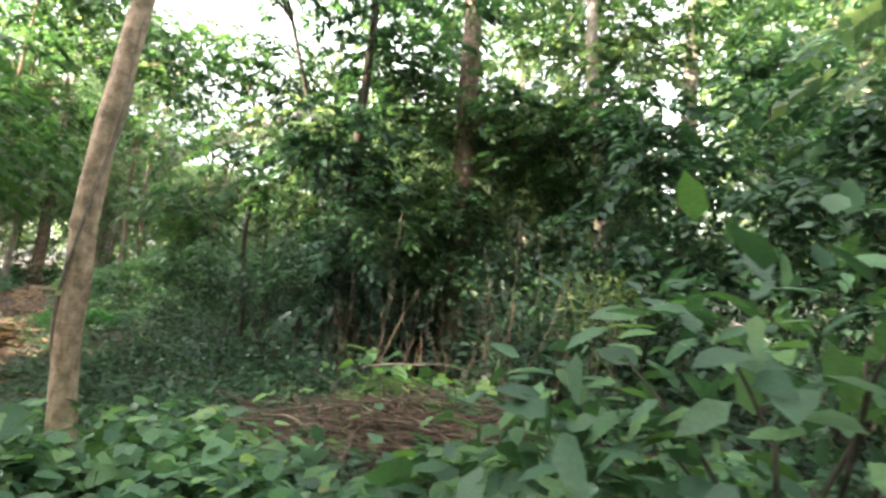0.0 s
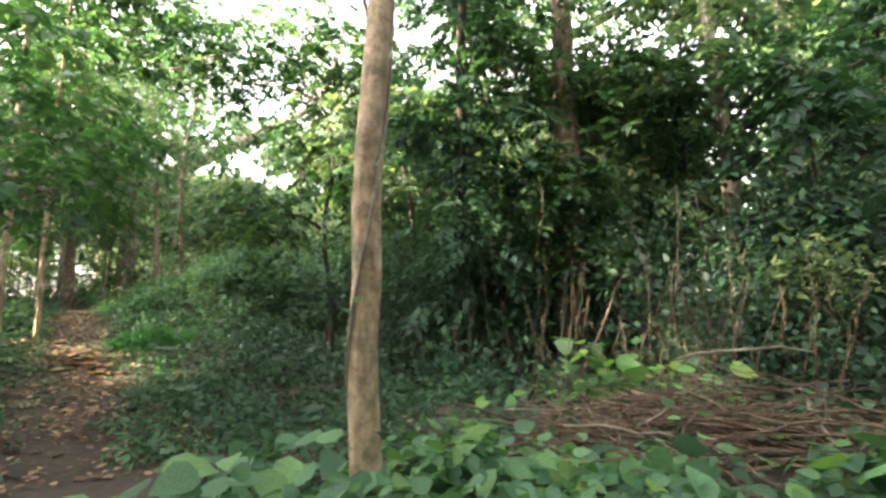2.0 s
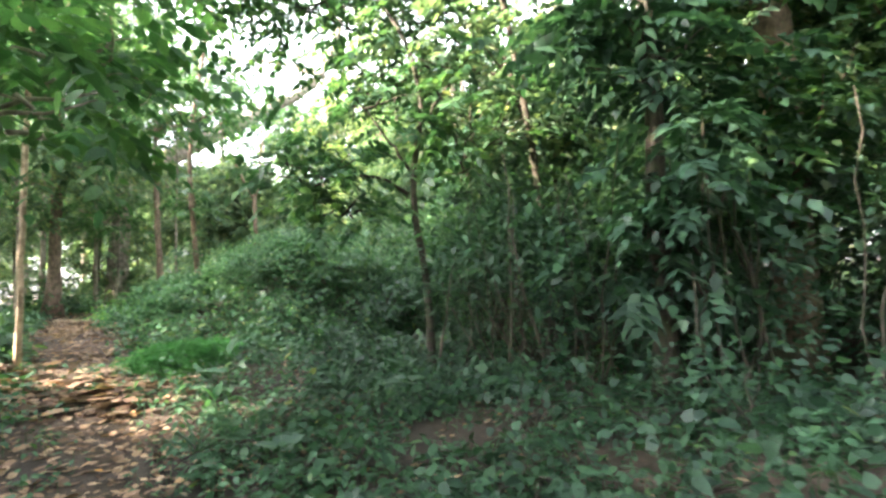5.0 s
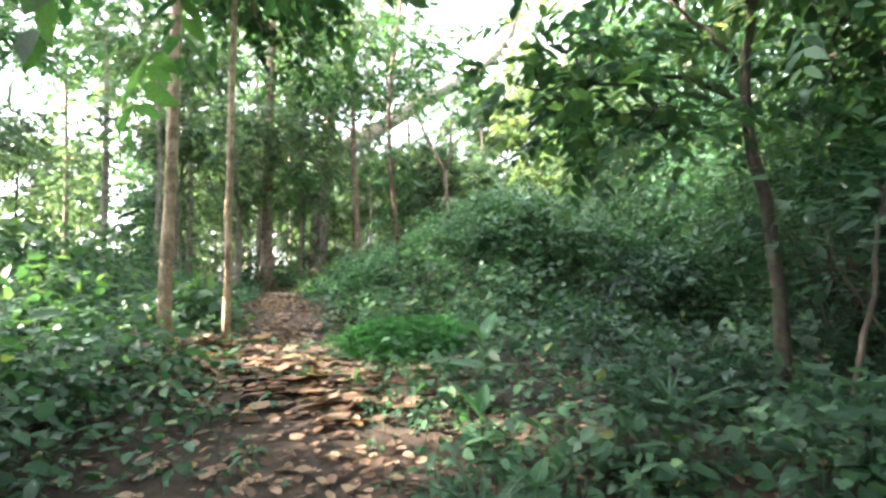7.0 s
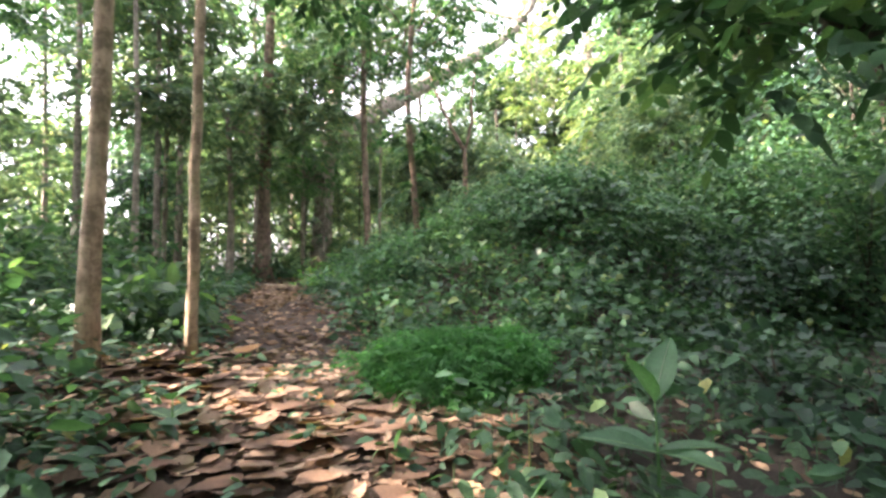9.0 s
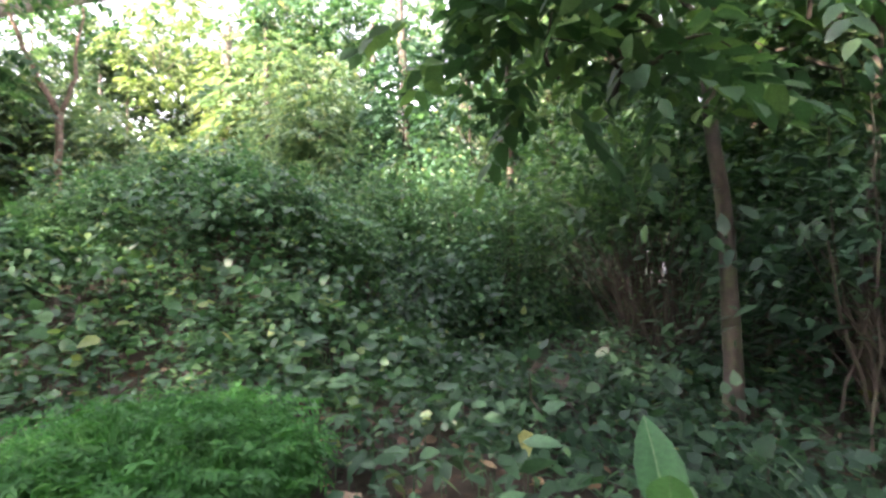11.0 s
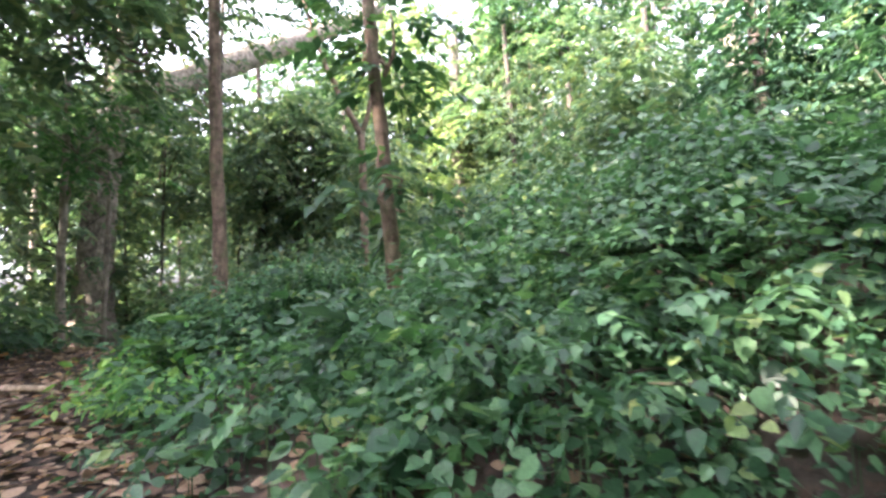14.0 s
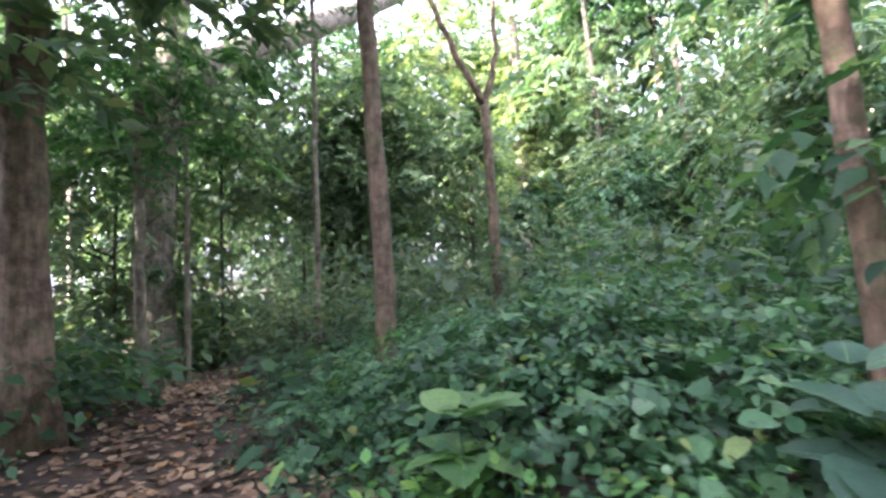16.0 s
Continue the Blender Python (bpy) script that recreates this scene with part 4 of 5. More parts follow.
# ---- ground plants ----
def cover(name, label, xy, height, size, mat, shape, seed, per=6, tilt=0.4, spread=0.07):
    """Many small plants in one sheet: a whorl of leaves on each short stem."""
    g = np.random.default_rng(seed)
    n = len(xy)
    z = land(xy[:, 0], xy[:, 1])
    h = height * g.uniform(0.5, 1.25, n)
    top = np.stack([xy[:, 0], xy[:, 1], z + h], 1)
    turn = g.uniform(0, 2 * np.pi, (n, 1)) + np.arange(per)[None] * 2.4 + g.normal(0, 0.3, (n, per))
    out = np.stack([np.cos(turn), np.sin(turn), g.normal(-0.15, 0.3, (n, per))], -1)
    at = top[:, None] + out * spread * g.uniform(0.2, 1.3, (n, per, 1))
    at[..., 2] -= g.uniform(0, 0.6, (n, per)) * h[:, None]
    s = size * np.clip(np.exp(g.normal(-0.08, 0.25, (n, per)) + g.normal(-0.05, 0.3, (n, 1))), 0.35, 1.7)
    up = np.array([0, 0, 1.0]) + g.normal(0, tilt, (n, per, 3))
    leaf = leaves(at.reshape(-1, 3), out.reshape(-1, 3), up.reshape(-1, 3), s.ravel(), shape)
    foot = np.stack([xy[:, 0], xy[:, 1], z - 0.02], 1)
    e = np.array([0.004, 0, 0])
    sv = np.stack([foot - e, foot + e, top], 1).reshape(-1, 3)
    stems = (sv, np.arange(len(sv)).reshape(-1, 3))
    return tagged(new(name, mesh_from(name, *joined([leaf, stems]), mat)), label, "undergrowth", kind="stuff")


def scattered(rng, count, x0, x1, y0, y1, keep):
    xy = np.stack([rng.uniform(x0, x1, count), rng.uniform(y0, y1, count)], 1)
    return xy[rng.uniform(0, 1, count) < keep(xy[:, 0], xy[:, 1])]


def patchy(x, y, s=1.0):
    return 0.5 + 0.25 * np.sin(1.9 * s * x + 1.1 * s * y) + 0.25 * np.sin(1.3 * s * y - 2.3 * s * x + 1.7)


def bare(x, y):
    """Where nothing grows: the trodden path, the bare earth and the heap of dry brush."""
    d = track_distance(x, y)
    earth = np.hypot((x + 5.2) / 1.0, (y - 4.3) / 1.0)
    heap = np.hypot((x + 0.2) / 1.5, (y - 4.7) / 0.9)
    litter = np.hypot((x + 9.9) / 1.5, (y - 10.0) / 0.95)
    wide = 0.30 * np.exp(-((y - 17.4) / 1.8) ** 2)
    lawn = np.hypot((x + 8.84) / 0.84, (y - 10.82) / 0.86)
    return np.clip((d - 0.32 + 0.2 * np.exp(-((y - 7.0) / 1.3) ** 2) - wide - 0.22 * np.exp(-((y - 13.2) / 1.4) ** 2)) / 0.35, 0, 1) * np.clip((earth - 0.9) * 3, 0, 1) * np.clip((heap - 0.85) * 3, 0.08, 1) * np.clip((litter - 0.7) * 2, 0.05, 1) * np.clip((lawn - 0.85) * 4, 0, 1)


on_mound = lambda x, y: np.clip(mound(x, y) * 3.5, 0, 1)
near = scattered(rng, 38000, -17, 5, 0.8, 21, lambda x, y: bare(x, y) * (1 - on_mound(x, y)) * np.clip(1.25 - track_distance(x, y) / 9, 0.15, 1) * (0.15 + 0.85 * patchy(x, y)) * np.clip(2.6 * patchy(x, y, 2.7) - 0.3, 0.1, 1))
cover("ground_cover", "low broad-leaved plants covering the forest floor", near, 0.18, 0.078, LEAF_GROUND, OVAL, 201)
tall = scattered(rng, 9000, -17, 4, 1.6, 20, lambda x, y: bare(x, y) * (1 - on_mound(x, y)) * (track_distance(x, y) > 0.55) * patchy(x + 3, y, 0.7))
cover("tall_weeds", "knee-high leafy weeds in loose patches", tall, 0.36, 0.10, LEAF_GROUND, OVAL, 202, 10, 0.5, 0.10)
vine = scattered(rng, 33000, -16, -3, 10.5, 21, lambda x, y: on_mound(x, y) * bare(x, y) * np.clip(0.12 + 3.0 * (patchy(x, y, 2.1) - 0.22), 0.12, 1))
cover("creeper", "broad creeper leaves blanketing the mound", vine, 0.17, 0.064, LEAF_VINE, HEART, 203, 5, 0.55, 0.11)
tallvine = scattered(rng, 5000, -15, -4, 11.5, 20, lambda x, y: on_mound(x, y) * bare(x, y) * patchy(x, y + 2, 0.9))
cover("creeper_shoots", "taller creeper shoots rising from the mound", tallvine, 0.38, 0.085, LEAF_VINE, BROAD, 204, 8, 0.6, 0.13)
fore = scattered(rng, 1000, -4.0, 2.4, 2.4, 4.6, lambda x, y: np.clip(bare(x, y), 0.12, 1) * patchy(x, y, 1.6))
cover("bright_creeper", "light green heart-shaped leaves sprawling at the path edge", fore[::2], 0.30, 0.15, LEAF_BRIGHT, BROAD, 205, 6, 0.45, 0.16)
cover("broad_creeper", "broad bluish-green leaves sprawling at the path edge", fore[1::2], 0.32, 0.16, LEAF_BLUISH, BROAD, 208, 6, 0.45, 0.17)
foot = np.stack([rng.normal(-2.45, 0.55, 105), rng.normal(3.25, 0.26, 105)], 1)
cover("broad_creeper", "broad leaves crowding the foot of the leaning tree", foot, 0.58, 0.155, LEAF_PALE, BROAD, 210, 6, 0.5, 0.17)
spill = np.stack([rng.normal(0.1, 0.9, 30), rng.normal(4.5, 0.35, 30)], 1)
cover("spilling_creeper", "scattered green leaves growing through the dry brush", spill, 0.34, 0.14, LEAF_BLUISH, BROAD, 211, 4, 0.5, 0.15)
over = np.stack([rng.normal(-0.6, 0.5, 26), rng.normal(5.7, 0.25, 26)], 1)
cover("pale_shoots", "light green leaves on shoots above the dry brush", over, 0.62, 0.15, LEAF_BRIGHT, BROAD, 209, 6, 0.4, 0.2)
beyond = scattered(rng, 14000, -45, 25, 18, 60, lambda x, y: 0.8 * (track_distance(x, y) > 0.8))
cover("far_undergrowth", "leafy undergrowth spreading under the far trees", beyond, 0.45, 0.28, LEAF_GROUND, FLAT, 206, 5, 0.5, 0.25)
side = scattered(rng, 5000, -40, -13, 4, 22, lambda x, y: 0.8 * (track_distance(x, y) > 1.0))
cover("bank_undergrowth", "leafy weeds on the bank beside the path", side, 0.34, 0.17, LEAF_GROUND, OVAL, 207, 6, 0.5, 0.14)

lobed = scattered(rng, 1700, -12.5, -7.0, 5.2, 9.6, lambda x, y: np.clip((track_distance(x, y) - 0.45) * 2, 0, 1) * (y - 6.0 < -(x + 8.2)) * patchy(x, y, 1.3))
cover("broad_weeds", "broad bluish-green weeds beside the path", lobed, 0.26, 0.12, LEAF_PALE, BROAD, 212, 6, 0.4, 0.14)

back = scattered(np.random.default_rng(214), 11000, -17, 8, -7, 1.4, lambda x, y: np.clip((track_distance(x, y) - 0.35) * 2, 0, 1) * (0.3 + 0.7 * patchy(x, y, 0.8)))
cover("ground_cover", "low broad-leaved plants behind the start of the path", back, 0.18, 0.085, LEAF_GROUND, OVAL, 215)
# feathery weeds over the top of the mound and beyond the path's edge
fg = np.random.default_rng(213)
fxy = np.concatenate([scattered(fg, 1500, -13, -6, 13.8, 18.6, lambda x, y: on_mound(x, y) * patchy(x, y, 1.2)), scattered(fg, 420, -14.6, -12.6, 17.6, 21.5, lambda x, y: bare(x, y))])
fcentre = np.stack([fxy[:, 0], fxy[:, 1], land(fxy[:, 0], fxy[:, 1]) + fg.uniform(0.22, 0.55, len(fxy))], 1)
fstem = np.stack([np.stack([fxy[:, 0] - 0.004, fxy[:, 1], fcentre[:, 2] - 0.6], 1), np.stack([fxy[:, 0] + 0.004, fxy[:, 1], fcentre[:, 2] - 0.6], 1), fcentre], 1).reshape(-1, 3)
feathers = joined([crown_leaves(fg, fcentre, 0.12, len(fxy) * 36, 0.075, FLAT, 0.45), (fstem, np.arange(len(fstem)).reshape(-1, 3))])
tagged(new("feathery_weeds", mesh_from("feathery_weeds", *feathers, LEAF_VINE)), "feathery compound-leaved weeds over the creepers", "undergrowth", kind="stuff")

# bright grass clump beside the path
rr, ra = np.sqrt(rng.uniform(0, 1, 18000)), rng.uniform(0, 2 * np.pi, 18000)
rr = rr * (1 + 0.10 * np.sin(3 * ra + 0.6) + 0.07 * np.sin(7 * ra))
gu, gv = rr * np.cos(ra) * 0.72, rr * np.sin(ra) * 0.72
gx, gy = -8.86 + 0.86 * gu - 0.5 * gv, 10.95 + 0.5 * gu + 0.86 * gv
dome = np.sqrt(np.clip(1.12 - rr ** 2, 0.1, 1))
k = len(gx)
blade_at = np.stack([gx, gy, land(gx, gy) - 0.02 + 0.22 * dome * rng.uniform(0, 1, k)], 1)
outward = np.stack([gx + 8.86, gy - 10.95, np.zeros(k)], 1) * 0.7
lean = outward + np.stack([rng.normal(0, 0.75, k), rng.normal(0, 0.75, k), np.ones(k)], 1)
blade = (np.array([(0, 0.020, 0), (0, -0.020, 0), (0.55, 0.020, 0.02), (0.55, -0.020, 0.02), (1, 0, -0.28)]), np.array([(0, 1, 3), (0, 3, 2), (2, 3, 4)]))
blade_size = 0.25 * (0.72 + 0.4 * patchy(gx, gy, 3.4)) * dome * rng.uniform(0.55, 1.2, k)
tg = np.random.default_rng(217)
tuft = tg.integers(0, k, 1300)
tuft_at = np.stack([gx[tuft], gy[tuft], land(gx[tuft], gy[tuft]) + 0.10 + 0.26 * dome[tuft] * tg.uniform(0.5, 1.05, 1300)], 1)
bv, bt = joined([leaves(blade_at, lean, rng.normal(0, 1, (k, 3)), blade_size, blade), crown_leaves(tg, tuft_at, 0.05, 15000, 0.042, FLAT_LONG, 0.3)])
tagged(new("grass_clump", mesh_from("grass_clump", bv, bt, GRASS)), "thick bright green clump of grass beside the path", "grass", kind="stuff")

# ---- fallen leaves ----
def litter(name, label, xy, size, seed, shape=CURLED, tilt=0.28):
    g = np.random.default_rng(seed)
    n = len(xy)
    a = g.uniform(0, 2 * np.pi, n)
    along = np.stack([np.cos(a), np.sin(a), g.normal(0, 0.12, n)], 1)
    up = np.array([0, 0, 1.0]) + g.normal(0, tilt, (n, 3))
    at = np.stack([xy[:, 0], xy[:, 1], land(xy[:, 0], xy[:, 1]) + g.uniform(0.012, 0.04, n)], 1)
    return tagged(new(name, mesh_from(name, *leaves(at, along, up, size * g.uniform(0.5, 1.3, n), shape), LEAF_DRY)), label, "leaf litter", kind="stuff")


small_dry = scattered(rng, 30000, -17, 4, 0.5, 21, lambda x, y: np.clip(1.1 - track_distance(x, y) / 3.5, 0.12, 1) * (np.hypot(x + 5.2, y - 4.3) > 0.8))
litter("leaf_litter", "small dry brown leaves and scraps on the soil", small_dry, 0.085, 301)
mid_dry = scattered(rng, 15000, -19, -6.5, 6.2, 22, lambda x, y: np.clip(1.1 - track_distance(x, y) / 0.9, 0, 1))
litter("leaf_litter", "fallen tan leaves lying thick along the path", mid_dry, 0.11, 302)
late_dry = scattered(rng, 6000, -19, -12.5, 13.5, 23, lambda x, y: np.clip(1.2 - track_distance(x, y) / 0.8, 0, 1))
litter("leaf_litter", "tan and brown leaves strewn over the path", late_dry, 0.10, 305)
edge_dry = scattered(rng, 5200, -15, -7.5, 9.5, 18, lambda x, y: np.clip(1 - np.abs(track_distance(x, y) - 0.85) / 0.5, 0, 1))
litter("leaf_litter", "brown leaves caught along the foot of the bank", edge_dry, 0.11, 304)
big = scattered(np.random.default_rng(307), 2600, -12.0, -7.8, 8.2, 11.8, lambda x, y: np.clip(1.5 - 1.15 * np.hypot((x + 9.9) / 1.75, (y - 9.95) / 1.1), 0, 1) * (np.hypot((x + 8.86) / 0.74, (y - 10.95) / 0.74) > 1))
litter("large_leaf_litter", "large dry tan leaves lying thick over the path", big[300:720], 0.20, 306, RAGGED, 0.14)
gap = scattered(np.random.default_rng(309), 420, -12.0, -8.0, 8.6, 11.6, lambda x, y: np.clip(1.4 - np.hypot((x + 10.0) / 1.7, (y - 9.9) / 1.2), 0, 1) * 0.5)
cover("path_weeds", "small green weeds growing through the fallen leaves", gap, 0.13, 0.085, LEAF_GROUND, OVAL, 216)
bg = np.random.default_rng(303)
for x, y in big[:300]:
    s = 0.25 * bg.uniform(0.6, 1.2)
    a = bg.uniform(0, 6.283)
    up = np.array([[0, 0, 1.0]]) + bg.normal(0, 0.15, (1, 3))
    v, t = leaves(np.zeros((1, 3)), np.array([[math.cos(a), math.sin(a), 0.02]]), up, np.array([s]), leaf_shape(bg.uniform(0.55, 0.9), bg.uniform(-0.1, 0.2), bg.uniform(-0.14, 0.1), ((0.08, bg.uniform(0.35, 0.6)), (0.2, bg.uniform(0.7, 1.0)), (0.3, bg.uniform(0.6, 0.9)), (0.45, 1.0), (0.58, bg.uniform(0.65, 0.95)), (0.7, bg.uniform(0.6, 0.85)), (0.86, bg.uniform(0.25, 0.5)))))
    ob = new("fallen_leaf", mesh_from("fallen_leaf", v, t, DRY_SINGLE, True))
    ob.location = at_ground(x, y, bg.uniform(0.02, 0.06))
    tagged(ob, "large curled dry tan leaf lying on the path", "leaf", "large fallen leaves")


# ---- brush heap ----
def brush_heap():
    g = np.random.default_rng(401)
    ob = thing("brush_heap", "tangled heap of dry brown branches and twigs", "brush", at_ground(-0.2, 4.7))
    base = np.array(ob.location)
    rest = []
    for k in range(420):
        x, y = -0.2 + g.normal(0, 0.75), 4.7 + g.normal(0, 0.42)
        a, ln = g.normal(0.1, 0.9) + (np.pi if k % 2 else 0), g.uniform(0.4, 1.6)
        z = at_ground(x, y)[2] + abs(g.normal(0, 0.22)) * np.exp(-((x + 0.2) / 1.3) ** 2) + 0.02
        d = np.array([math.cos(a), math.sin(a) * 0.7, g.normal(0.05, 0.16)]) * ln / 2
        p = np.array([x, y, z + 0.03])
        line = bent([p - d, p + (0, 0, g.uniform(-0.02, 0.08)), p + d], 7, g, 0.025)
        line[:, 2] = np.maximum(line[:, 2], land(line[:, 0], line[:, 1]) + 0.01)
        r = g.uniform(0.004, 0.011) if k > 60 else g.uniform(0.009, 0.02)
        vt = shift(tube(line, r * np.linspace(1, 0.45, 7), 5, 0.05, g), base)
        if k < 200:
            part("branch", mesh_from("branch", *vt, BARK_GREY if k % 4 == 0 else TWIG), ob)
        else:
            rest.append(vt)
    for k in range(46):
        x, y = g.uniform(-1.5, 2.0), g.uniform(5.5, 6.6)
        p = np.array(at_ground(x, y, -0.03))
        tip = p + (g.normal(0, 0.35), g.normal(0, 0.3), g.uniform(0.6, 1.7))
        line = bent([p, (p + tip) / 2 + g.normal(0, 0.1, 3), tip], 7, g, 0.02)
        part("dry_stem", mesh_from("dry_stem", *shift(tube(line, g.uniform(0.006, 0.014) * np.linspace(1, 0.4, 7), 5, 0.05, g), base), TWIG), ob)
    tagged(part("twig_spray", mesh_from("twig_spray", *joined(rest), TWIG), ob), kind="stuff")


brush_heap()


# ---- climbing creeper on the leaning tree ----
def creeper_on_trunk():
    g = np.random.default_rng(411)
    base = Vector(leaning_tree.location)
    z = np.linspace(-0.1, 3.6, 60)
    cx, cy = np.interp(z, [-0.1, 0.9, 2.0, 3.0, 3.6], [-2.77, -2.78, -2.76, -2.71, -2.68]), np.interp(z, [-0.1, 0.9, 2.0, 3.0, 3.6], [3.66, 3.54, 3.50, 3.60, 3.68])
    ang = 2.0 + 1.9 * z
    line = np.stack([cx + 0.094 * np.cos(ang), cy + 0.094 * np.sin(ang), z], 1) - np.array(base)
    winding = part("creeper_stem", mesh_from("creeper_stem", *tube(line, np.full(60, 0.013), 6), BARK_GREY), leaning_tree, "thin grey creeper stem winding up the bark")
    line2 = np.stack([cx + 0.085 + 0.02 * np.sin(3 * z), cy - 0.03 + 0.01 * np.cos(5 * z), z], 1)[28:] - np.array(base)
    part("creeper_stem", mesh_from("creeper_stem", *tube(line2, np.full(len(line2), 0.006), 5), BARK_GREY), leaning_tree, "thin grey creeper stem winding up the bark")
    pick = g.integers(0, 60, 46)
    at = line[pick] + g.normal(0, 0.03, (46, 3))
    v = leaves(at, g.normal(0, 1, (46, 3)) * (1, 1, 0.4), np.array([0, -0.6, 1]) + g.normal(0, 0.4, (46, 3)), g.uniform(0.03, 0.075, 46), BROAD)
    tagged(part("creeper_leaves", mesh_from("creeper_leaves", *v, LEAF_VINE), winding), kind="stuff")


creeper_on_trunk()


RIB = leaf_material("leaf_midrib", [(0.0, (0.12, 0.30, 0.10)), (1.0, (0.20, 0.40, 0.14))], 0.2, 0.5, True)
SEEDLING_LEAF = leaf_material("seedling_leaf", [(0.0, (0.045, 0.185, 0.055)), (1.0, (0.085, 0.27, 0.070))], 0.4, 0.35, True)


def ribbed_leaf(v, t, mat, parent, r=0.0022):
    """A leaf with its raised pale midrib."""
    ob = part("leaf", mesh_from("leaf", v, t, mat, True), parent)
    line = np.concatenate([v[[0]], v[2:-1:3], v[[-1]]]) + (0, 0, 0.001)
    part("midrib", mesh_from("midrib", *tube(line, r * np.linspace(1.3, 0.4, len(line)), 5), RIB), ob, "pale green midrib")
    return ob


# ---- broad-leaved seedlings beside the grass ----
def seedling(x, y, whorls, seed, label):
    g = np.random.default_rng(seed)
    base = np.array(at_ground(x, y))
    ob = thing("seedling", label, "plant", base, "broad-leaved seedlings")
    top = whorls[-1][0]
    part("stem", mesh_from("stem", *tube([(0, 0, -0.03), (0.01, 0, top * 0.5), (0, 0.01, top)], [0.009, 0.007, 0.004], 6), LEAF_BRIGHT), ob)
    for z, n, size, rise in whorls:
        for k in range(n):
            a = 2 * np.pi * k / n + g.uniform(0, 1.5)
            d = np.array([[math.cos(a), math.sin(a), rise]])
            up = np.array([[-math.cos(a) * rise, -math.sin(a) * rise, 1.0]]) + g.normal(0, 0.15, (1, 3))
            v, t = leaves(np.array([[0, 0, z]]), d, up, np.array([size * g.uniform(0.85, 1.15)]), leaf_shape(0.46, 0.24, 0.22, ((0.08, 0.34), (0.2, 0.74), (0.36, 0.97), (0.55, 0.98), (0.74, 0.74), (0.89, 0.38))))
            ribbed_leaf(v, t, SEEDLING_LEAF if rise > 1 else LEAF_BLUISH, ob)
    return ob


seedling(-7.49, 9.47, [(0.16, 4, 0.24, 0.15), (0.34, 4, 0.27, 0.35), (0.54, 2, 0.27, 2.2)], 421, "seedling with one tall upright light green leaf")
seedling(-7.35, 8.85, [(0.14, 4, 0.2, 0.4), (0.30, 2, 0.22, 1.8)], 422, "small seedling with upright yellow-green young leaves")
seedling(-6.9, 8.3, [(0.12, 5, 0.2, 0.4), (0.2, 3, 0.18, 1.0)], 423, "small broad-leaved seedling among weeds")
seedling(-9.9, 9.3, [(0.10, 4, 0.18, 0.4), (0.2, 3, 0.16, 0.8)], 424, "small pale green seedling growing through the litter")

# ---- sticks on the path ----
def stick(x, y, a, ln, r, seed, label):
    g = np.random.default_rng(seed)
    q = np.linspace(-ln / 2, ln / 2, 8)
    px, py = x + q * math.cos(a), y + q * math.sin(a)
    pts = np.stack([px + g.normal(0, 0.012, 8), py + g.normal(0, 0.012, 8), land(px, py) + r * 0.8 + 0.01], 1)
    base = np.array(at_ground(x, y))
    ob = new("fallen_stick", mesh_from("fallen_stick", *shift(tube(pts, r * np.linspace(1, 0.7, 8), 7, 0.08, g), base), BARK_PALE))
    ob.location = base
    return tagged(ob, label, "stick")


stick(-15.65, 17.35, 0.0, 1.05, 0.05, 431, "pale weathered branch lying across the path")
stick(-10.0, 9.6, -0.9, 0.6, 0.022, 432, "short pale dry branch in the leaf litter")
stick(-3.4, 4.5, 0.0, 0.6, 0.012, 433, "thin dry stick among low weeds")


def leafy_plant(name, label, x, y, whorls, seed, mat, shape):
    """A stalk with whorls of leaves, each leaf a part."""
    g = np.random.default_rng(seed)
    base = np.array(at_ground(x, y))
    ob = thing(name, label, "plant", base)
    top = whorls[-1][0]
    part("stem", mesh_from("stem", *tube([(0, 0, -0.03), (0.01, 0, top * 0.5), (0, 0.01, top)], [0.010, 0.008, 0.004], 6), LEAF_GROUND), ob)
    for z, n, size, rise in whorls:
        for k in range(n):
            a = 2 * np.pi * k / n + g.uniform(0, 1.2)
            out = np.array([math.cos(a), math.sin(a), rise])
            up = np.array([[-math.cos(a) * rise, -math.sin(a) * rise, 1.0]]) + g.normal(0, 0.2, (1, 3))
            v, t = leaves(np.array([[0, 0, z]]) + out * 0.05, out[None], up, np.array([size * g.uniform(0.7, 1.2)]), shape)
            ribbed_leaf(v, t, mat, ob)
    return ob


ROUND = leaf_shape(0.86, 0.2, 0.25, ((0.08, 0.66), (0.25, 0.97), (0.5, 1.0), (0.78, 0.62)))
STRAP = leaf_shape(0.085, 0.4, 0.5, ((0.1, 0.8), (0.4, 1.0), (0.75, 0.7)))
BROAD_ONE = leaf_material("broad_plant_leaf", [(0.0, (0.040, 0.115, 0.060)), (1.0, (0.075, 0.180, 0.085))], 0.28, 0.35, True)
LIGHT_ONE = leaf_material("light_plant_leaf", [(0.0, (0.085, 0.23, 0.07)), (1.0, (0.15, 0.33, 0.09))], 0.4, 0.4, True)
leafy_plant("broadleaf_plant", "plant with big round dark green leaves in the creepers", -12.05, 16.2, [(0.22, 5, 0.22, 0.1), (0.42, 5, 0.24, 0.3), (0.58, 3, 0.2, 0.7)], 441, BROAD_ONE, ROUND)
leafy_plant("broadleaf_plant", "plant with big round dark green leaves by the curved tree", -11.3, 15.9, [(0.2, 5, 0.24, 0.1), (0.4, 5, 0.24, 0.3)], 442, BROAD_ONE, ROUND)
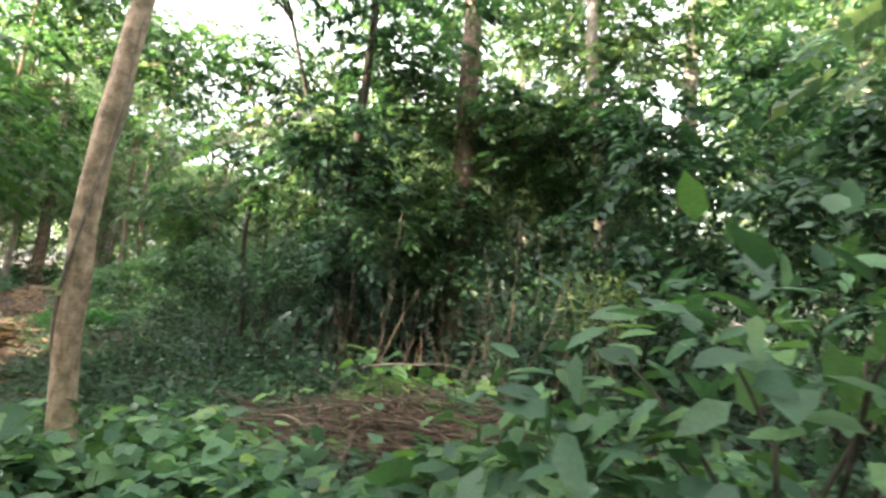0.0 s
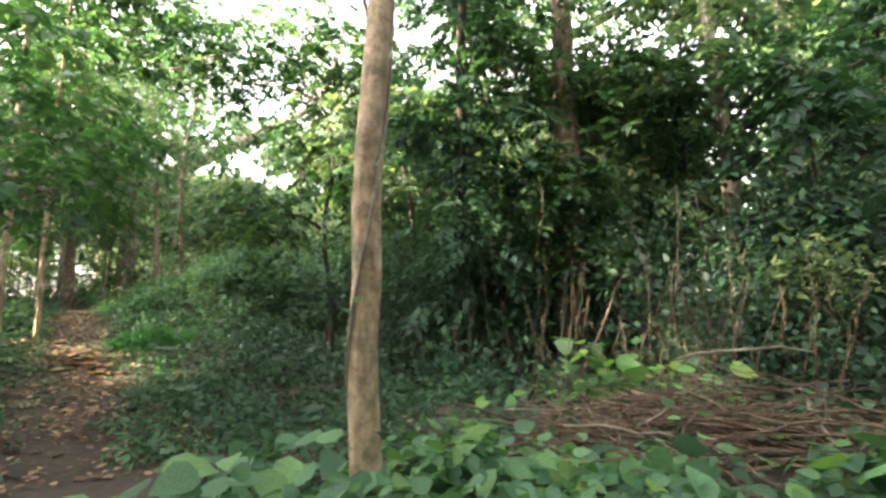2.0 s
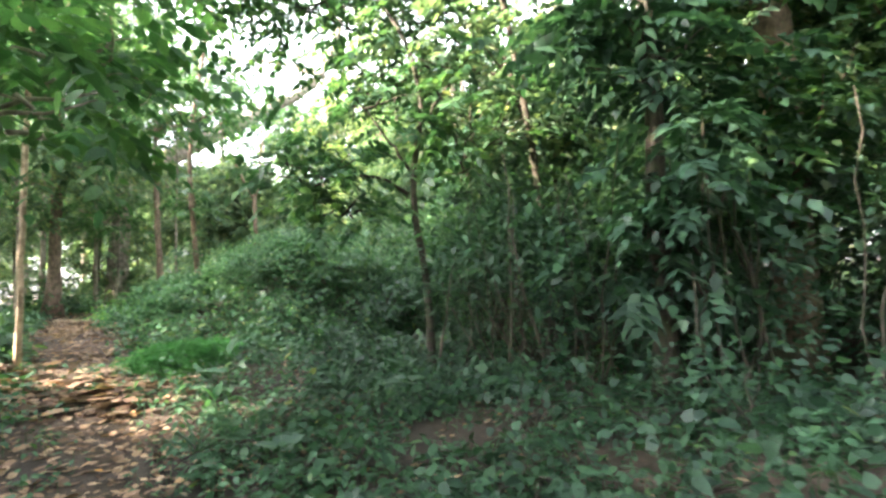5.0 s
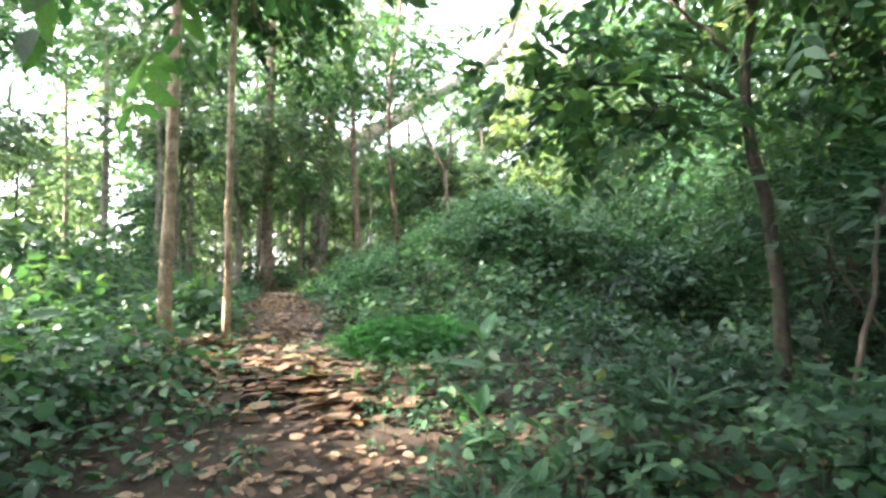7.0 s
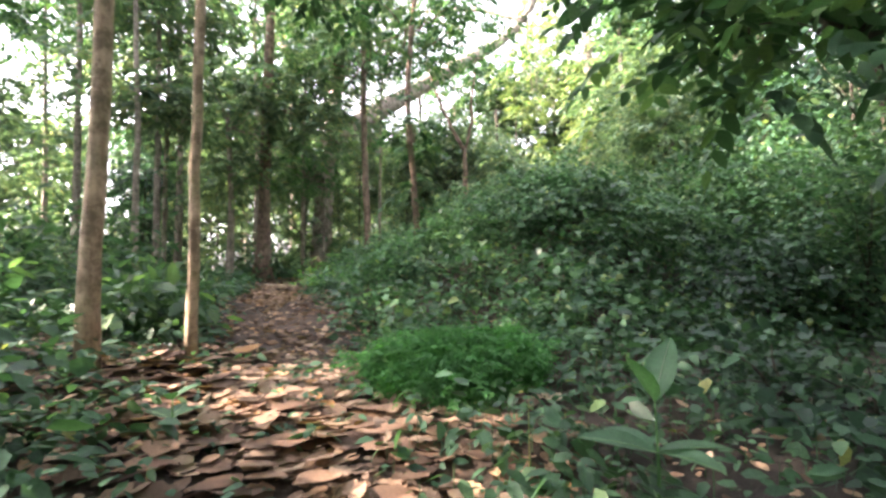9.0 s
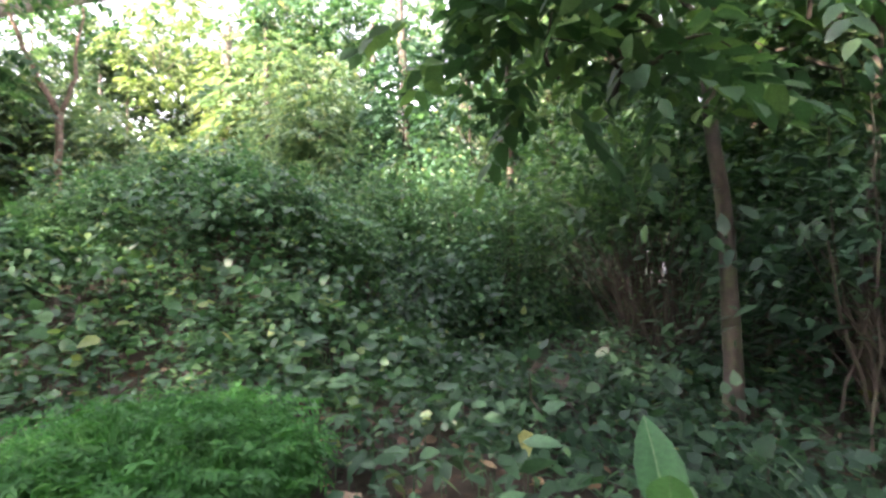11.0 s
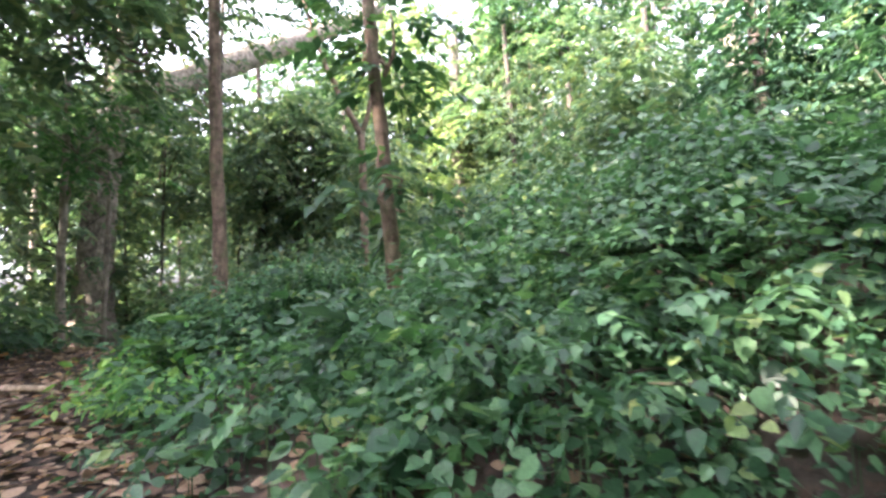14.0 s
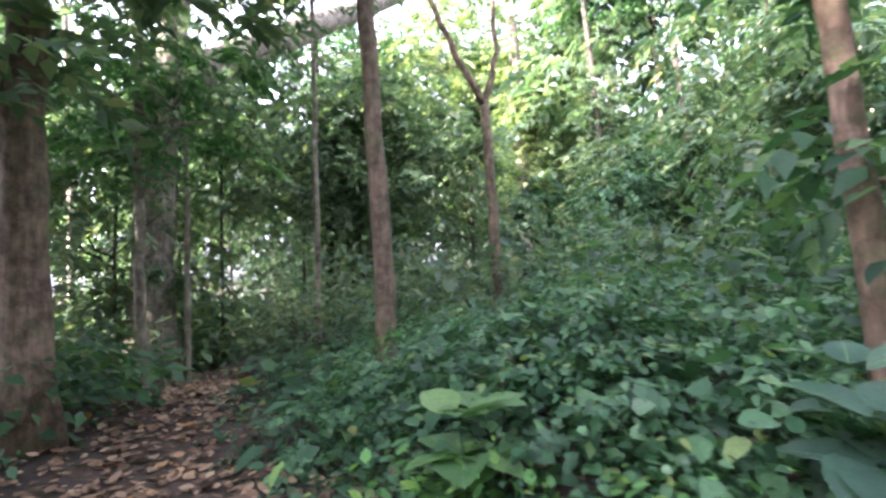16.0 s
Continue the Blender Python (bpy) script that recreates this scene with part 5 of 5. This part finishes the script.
leafy_plant("broadleaf_plant", "plant with large light green leaves at the path edge", -13.5, 16.55, [(0.25, 5, 0.2, 0.2), (0.45, 5, 0.22, 0.5)], 443, LIGHT_ONE, ROUND)
leafy_plant("broadleaf_plant", "low plant with broad bluish leaves under the sapling", -5.25, 8.9, [(0.15, 5, 0.2, 0.2), (0.35, 5, 0.22, 0.3), (0.5, 3, 0.2, 0.8)], 444, BROAD_ONE, ROUND)
leafy_plant("broadleaf_plant", "low plant with broad bluish leaves in the weeds", -6.2, 7.7, [(0.12, 5, 0.2, 0.2), (0.26, 4, 0.18, 0.5)], 445, BROAD_ONE, ROUND)
leafy_plant("broadleaf_plant", "plant with broad light green leaves at the brush edge", 0.9, 3.5, [(0.2, 5, 0.2, 0.2), (0.38, 5, 0.22, 0.4)], 446, LIGHT_ONE, ROUND)
leafy_plant("broadleaf_plant", "plant with broad light green leaves sprawling over brush", 0.25, 3.3, [(0.18, 5, 0.18, 0.2), (0.3, 4, 0.2, 0.4)], 447, LIGHT_ONE, ROUND)
leafy_plant("strap_leaf_plant", "tuft of long narrow arching green leaves", -6.15, 9.75, [(0.02, 9, 0.5, 1.4), (0.04, 7, 0.42, 2.2)], 448, BROAD_ONE, STRAP)
leafy_plant("strap_leaf_plant", "small tuft of narrow arching leaves in the weeds", -7.1, 8.0, [(0.02, 8, 0.32, 1.5), (0.03, 5, 0.3, 2.4)], 449, BROAD_ONE, STRAP)
leafy_plant("broadleaf_plant", "plant with very large round dark leaves on the bank", -12.14, 15.94, [(0.16, 4, 0.3, 0.1), (0.34, 5, 0.3, 0.25), (0.5, 3, 0.26, 0.6)], 451, BROAD_ONE, ROUND)
leafy_plant("broadleaf_plant", "plant with very large round leaves over the dark hollow", -11.86, 15.50, [(0.16, 4, 0.28, 0.1), (0.34, 5, 0.28, 0.25), (0.5, 3, 0.24, 0.6)], 452, BROAD_ONE, ROUND)
leafy_plant("broadleaf_plant", "plant with large bluish leaves rising from the creepers", -10.95, 15.44, [(0.16, 4, 0.26, 0.1), (0.34, 5, 0.26, 0.25), (0.5, 3, 0.22, 0.6)], 453, BROAD_ONE, ROUND)
leafy_plant("broadleaf_plant", "plant with large yellowing light green leaves", -10.87, 15.87, [(0.16, 4, 0.17, 0.1), (0.34, 4, 0.16, 0.25), (0.5, 2, 0.17, 0.6)], 454, LIGHT_ONE, ROUND)
leafy_plant("broadleaf_plant", "plant with large fresh light green leaves", -13.59, 16.49, [(0.16, 4, 0.24, 0.1), (0.34, 5, 0.24, 0.25), (0.5, 3, 0.20, 0.6)], 455, LIGHT_ONE, ROUND)
leafy_plant("broadleaf_plant", "plant with large dull green leaves in the creepers", -11.46, 16.04, [(0.16, 4, 0.28, 0.1), (0.34, 5, 0.28, 0.25), (0.5, 3, 0.24, 0.6)], 456, BROAD_ONE, ROUND)
